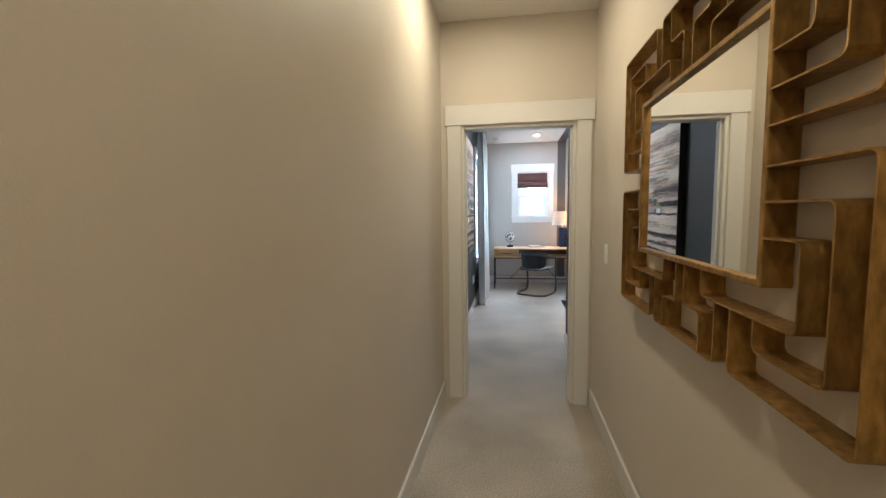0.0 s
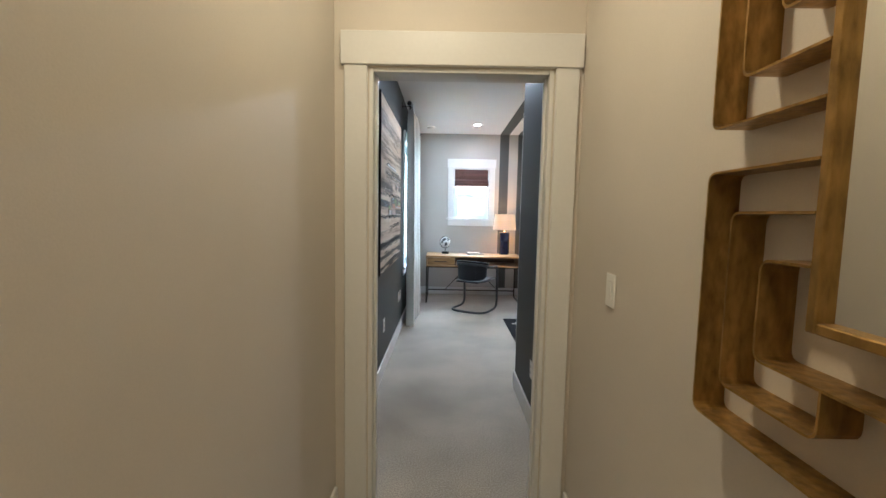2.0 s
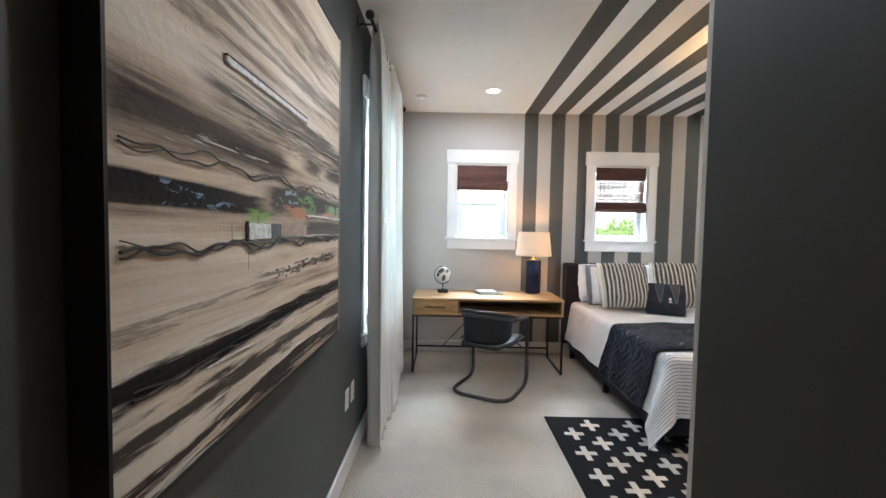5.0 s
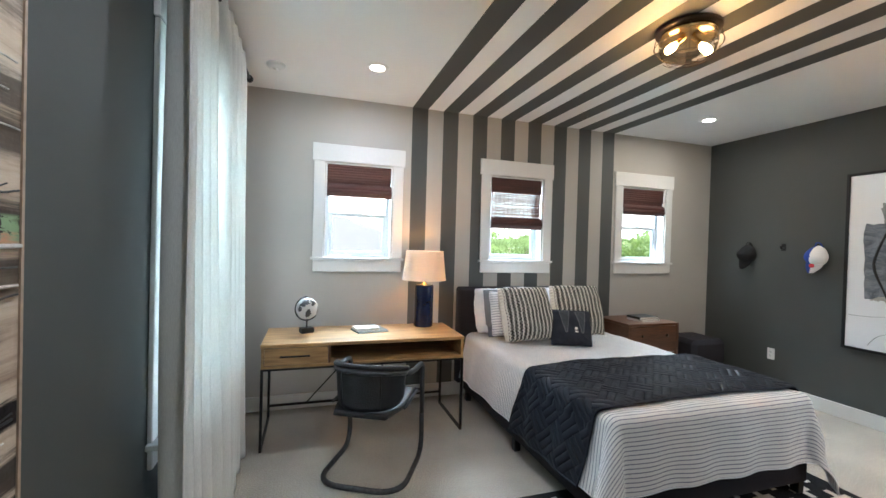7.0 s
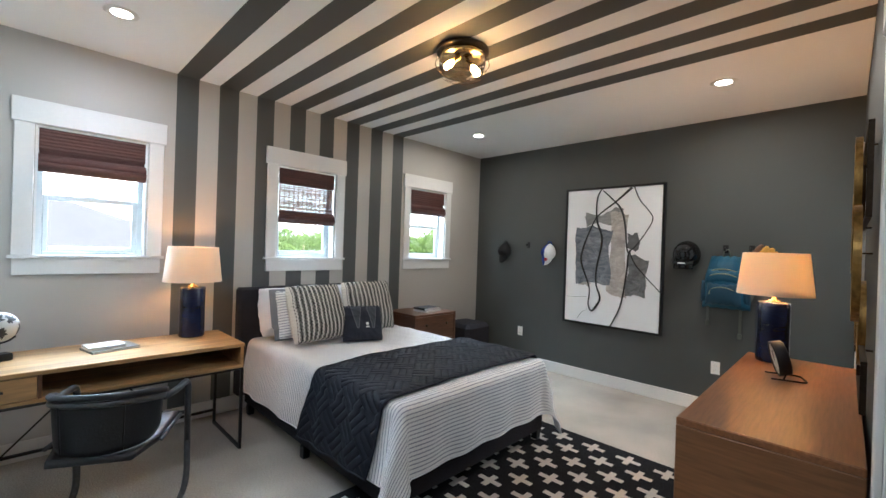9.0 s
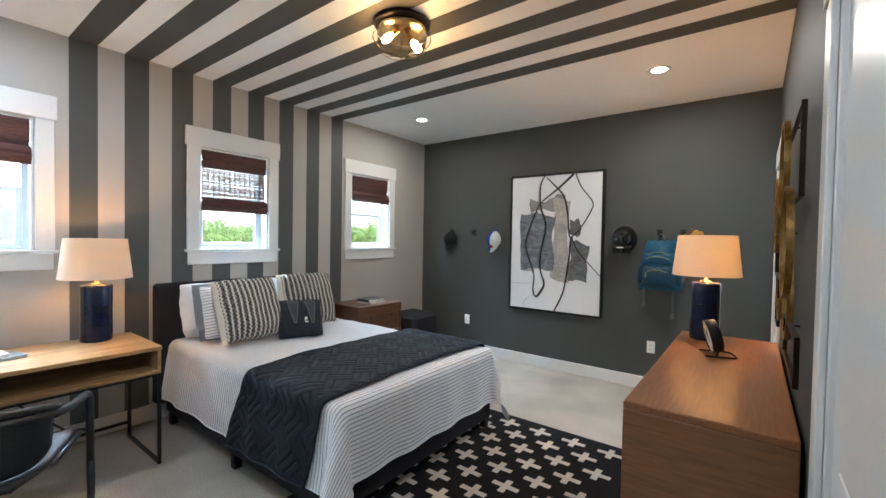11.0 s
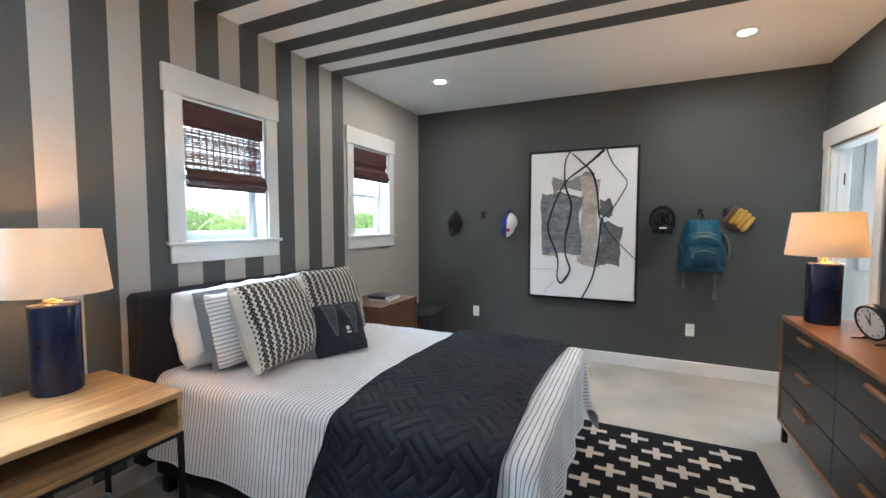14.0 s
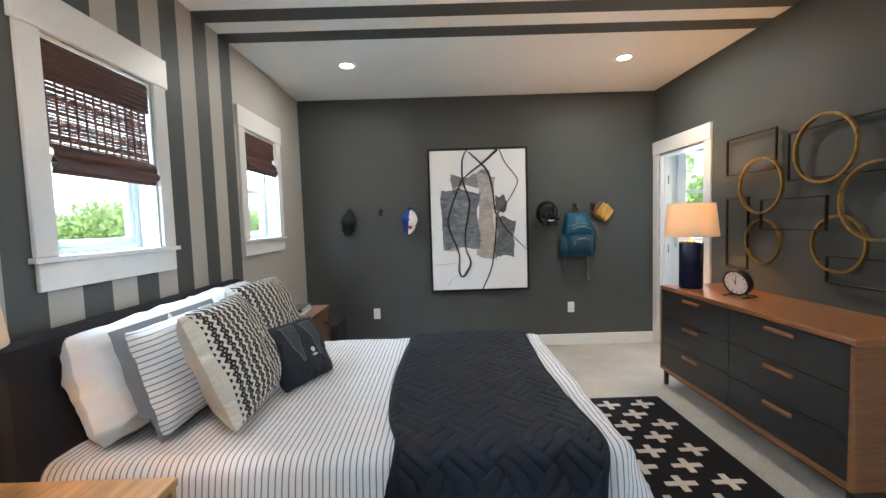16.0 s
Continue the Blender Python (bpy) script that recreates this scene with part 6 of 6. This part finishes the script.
# ---- outdoors ----
M_GRASS = mat("lawn", (0.10, 0.16, 0.045), 0.95, 0, 0.3, 3, 0.3, big=0.2)
M_LEAF = mat("tree_leaf", (0.12, 0.17, 0.065), 0.6, 0, 0.4, 2.2, 0, big=0.3)
M_PALM = mat("palm_leaf", (0.17, 0.24, 0.06), 0.5, 0, 0.3, 6, 0, big=0.2)
M_BARK = mat("bark", (0.16, 0.12, 0.09), 0.9, 0, 0.4, 30, 0.6, (1, 1, 0.3))
M_SHINGLE = mat("grey_shingle", (0.085, 0.085, 0.09), 0.9, 0, 0.3, 40, 0.4, (1, 4, 1), 0.15)
M_STUCCO = mat("pale_stucco", (0.40, 0.37, 0.33), 0.9, 0, 0.15, 80, 0.3)
for m_leaf in (M_LEAF, M_PALM):
    n, l = m_leaf.node_tree.nodes, m_leaf.node_tree.links
    tr = n.new("ShaderNodeBsdfTranslucent")
    tr.inputs["Color"].default_value = (0.28, 0.40, 0.11, 1)
    ms = n.new("ShaderNodeMixShader")
    ms.inputs["Fac"].default_value = 0.4
    l.new(n["Principled BSDF"].outputs["BSDF"], ms.inputs[1])
    l.new(tr.outputs["BSDF"], ms.inputs[2])
    l.new(ms.outputs["Shader"], n["Material Output"].inputs["Surface"])
GZ = -3.3
# added glowing ring: whitens the low sky and lends light to the windows
M_SKY_GLOW = glow("sky_glow", (0.92, 0.96, 1.0), 0.23)
setting("backdrop", sheet(lambda u, v: (220 * math.cos(u * 2 * math.pi), 220 * math.sin(u * 2 * math.pi), GZ - 1 + 140 * v), 64, 4), M_SKY_GLOW, "glowing backdrop added for white sky round the horizon", "backdrop")
setting("ground", sheet(lambda u, v: ((u - 0.5) * 3000, (v - 0.5) * 3000, GZ), 2, 2), M_GRASS, "lawn reaching to the horizon")


def leaves(centres, count, size, seed):
    """Many small leaves scattered in clumps: an uneven crown with gaps."""
    rng = random.Random(seed)
    co, fa = [], []
    for cx, cy, cz, rr in centres:
        for _ in range(count):
            a, b, k = rng.random() * 6.283, math.acos(2 * rng.random() - 1), rr * (0.45 + 0.55 * rng.random() ** 0.5)
            p = Vector((cx + k * math.sin(b) * math.cos(a), cy + k * math.sin(b) * math.sin(a), cz + 0.75 * k * math.cos(b)))
            s = size * (0.6 + 0.8 * rng.random())
            q = Euler((rng.random() * 6.28, rng.random() * 6.28, rng.random() * 6.28)).to_matrix()
            i = len(co)
            for v in ((-1, 0, 0), (0, -0.5, 0.1), (1, 0, 0), (0, 0.5, 0.1)):
                co.append(p + q @ Vector(v) * s)
            fa.append((i, i + 1, i + 2, i + 3))
    me = bpy.data.meshes.new("crown")
    me.from_pydata(co, [], fa)
    me.materials.append(M_LEAF)
    return me


def tree(x, y, height, spread, seed):
    rng = random.Random(seed)
    ob = thing("tree", "leafy green broadleaf tree outside the window", "tree", pose(x, y, GZ), "garden trees")
    part("trunk", tube([(0, 0, 0), (0.1, 0.05, height * 0.3), (0.05, 0, height * 0.6), (0.1, 0.1, height * 0.85)], [0.22, 0.17, 0.12, 0.04], 10), M_BARK, ob, "", True)
    cs = []
    for k in range(13):
        a, r = k * 2.4, spread * (0.25 + 0.7 * rng.random())
        c = (r * math.cos(a), r * math.sin(a), height * (0.5 + 0.45 * rng.random()), spread * (0.30 + 0.25 * rng.random()))
        cs.append(c)
        if k < 6:
            part("limb", tube([(0.06, 0, height * 0.4), (c[0] * 0.5, c[1] * 0.5, c[2] * 0.85), c[:3]], [0.08, 0.05, 0.02], 6), M_BARK, ob)
    crown = new("crown", leaves(cs, 900, 0.085, seed))
    crown.parent = ob


for k, (x, y, hh, sp) in enumerate(((9.5, 17, 5.6, 2.2), (14, 20, 6.0, 2.6), (19, 19, 5.4, 2.4), (24, 27, 6.2, 3.0), (7.5, 26, 5.6, 2.5), (5.2, 34, 5.8, 3.0), (13, 31, 6.0, 3.0), (30, 22, 6.0, 3.0), (11, 2.2, 7.0, 2.6), (13, -1.0, 6.5, 2.6), (10, 5.0, 5.0, 1.8))):
    tree(x, y, hh * 0.92, sp, 20 + k)
palm = thing("palm_tree", "palm tree with arching feathered fronds close to the house", "palm", pose(4.4, 13.4, GZ))
part("trunk", tube([(0, 0, 0), (0.05, 0.02, 1.5), (0.02, 0.05, 3.2), (0, 0, 4.2)], [0.17, 0.13, 0.12, 0.10], 12), M_BARK, palm, "", True)
for k in range(15):
    rng = random.Random(k)
    a, rise = k * 2.399, 0.2 + 0.9 * rng.random()
    bm = bmesh.new()
    for i in range(26):
        f = i / 25
        r = 1.9 * f
        p = Vector((r * math.cos(a), r * math.sin(a), 4.2 + rise * math.sin(f * 2.2) * 0.9 - 0.9 * f * f * (1.2 - 0.5 * rise)))
        side = Vector((-math.sin(a), math.cos(a), 0))
        fwd = Vector((math.cos(a), math.sin(a), 0))
        ln = 0.55 * math.sin(math.pi * min(1, 0.12 + f * 0.88)) + 0.05
        for sg in (-1, 1):
            tip = p + side * sg * ln * 0.8 + fwd * ln * 0.55 - Vector((0, 0, 0.22 * ln))
            bm.faces.new([bm.verts.new(p - fwd * 0.018), bm.verts.new(p + fwd * 0.022), bm.verts.new(tip)])
    part("frond", bm, M_PALM, palm)
far = []
rng = random.Random(77)
for k in range(150):
    a = radians(-25 + 130 * k / 149)
    r = 75 + 25 * rng.random()
    far.append((r * math.cos(a), r * math.sin(a), GZ + 1.5 + 3.2 * rng.random(), 3.0 + 1.8 * rng.random()))
woods = tagged(new("far_woods", leaves(far, 300, 0.45, 78)), "belt of distant green woods", "woods", "", "stuff")


def neighbour(x0, x1, y0, y1, eave, ridge):
    ob = thing("house", "single-storey stucco house with a grey shingle hip roof", "house")
    part("wall", boxes((x0, x1, y0, y1, GZ, eave)), M_STUCCO, ob)
    bm = bmesh.new()
    o = 0.5
    w = (y1 - y0) / 2
    base = [bm.verts.new(p) for p in ((x0 - o, y0 - o, eave), (x1 + o, y0 - o, eave), (x1 + o, y1 + o, eave), (x0 - o, y1 + o, eave))]
    r0, r1 = bm.verts.new((x0 + w, (y0 + y1) / 2, ridge)), bm.verts.new((x1 - w, (y0 + y1) / 2, ridge))
    for f in ((base[0], base[1], r1, r0), (base[1], base[2], r1), (base[2], base[3], r0, r1), (base[3], base[0], r0), base[::-1]):
        bm.faces.new(f)
    rf = part("roof", bm, M_SHINGLE, ob, "grey shingle hip roof")
    part("vent_pipe", tube([(x1 - w - 0.6, (y0 + y1) / 2 - 1.0, ridge - 0.9), (x1 - w - 0.6, (y0 + y1) / 2 - 1.0, ridge + 0.05)], 0.06, 8), M_WHITEPLASTIC, rf)
    for k in range(3):
        xx = x0 + (x1 - x0) * (k + 0.5) / 3
        wd = part("window", boxes((xx - 0.6, xx + 0.6, y0 - 0.04, y0 - 0.005, eave - 1.6, eave - 0.4), bevel=0.02), M_TRIM, ob)
        part("pane", boxes((xx - 0.52, xx + 0.52, y0 - 0.05, y0 - 0.041, eave - 1.52, eave - 0.48)), M_HELMET, wd)


neighbour(-13, 6.2, 19, 30, 0.3, 2.8)
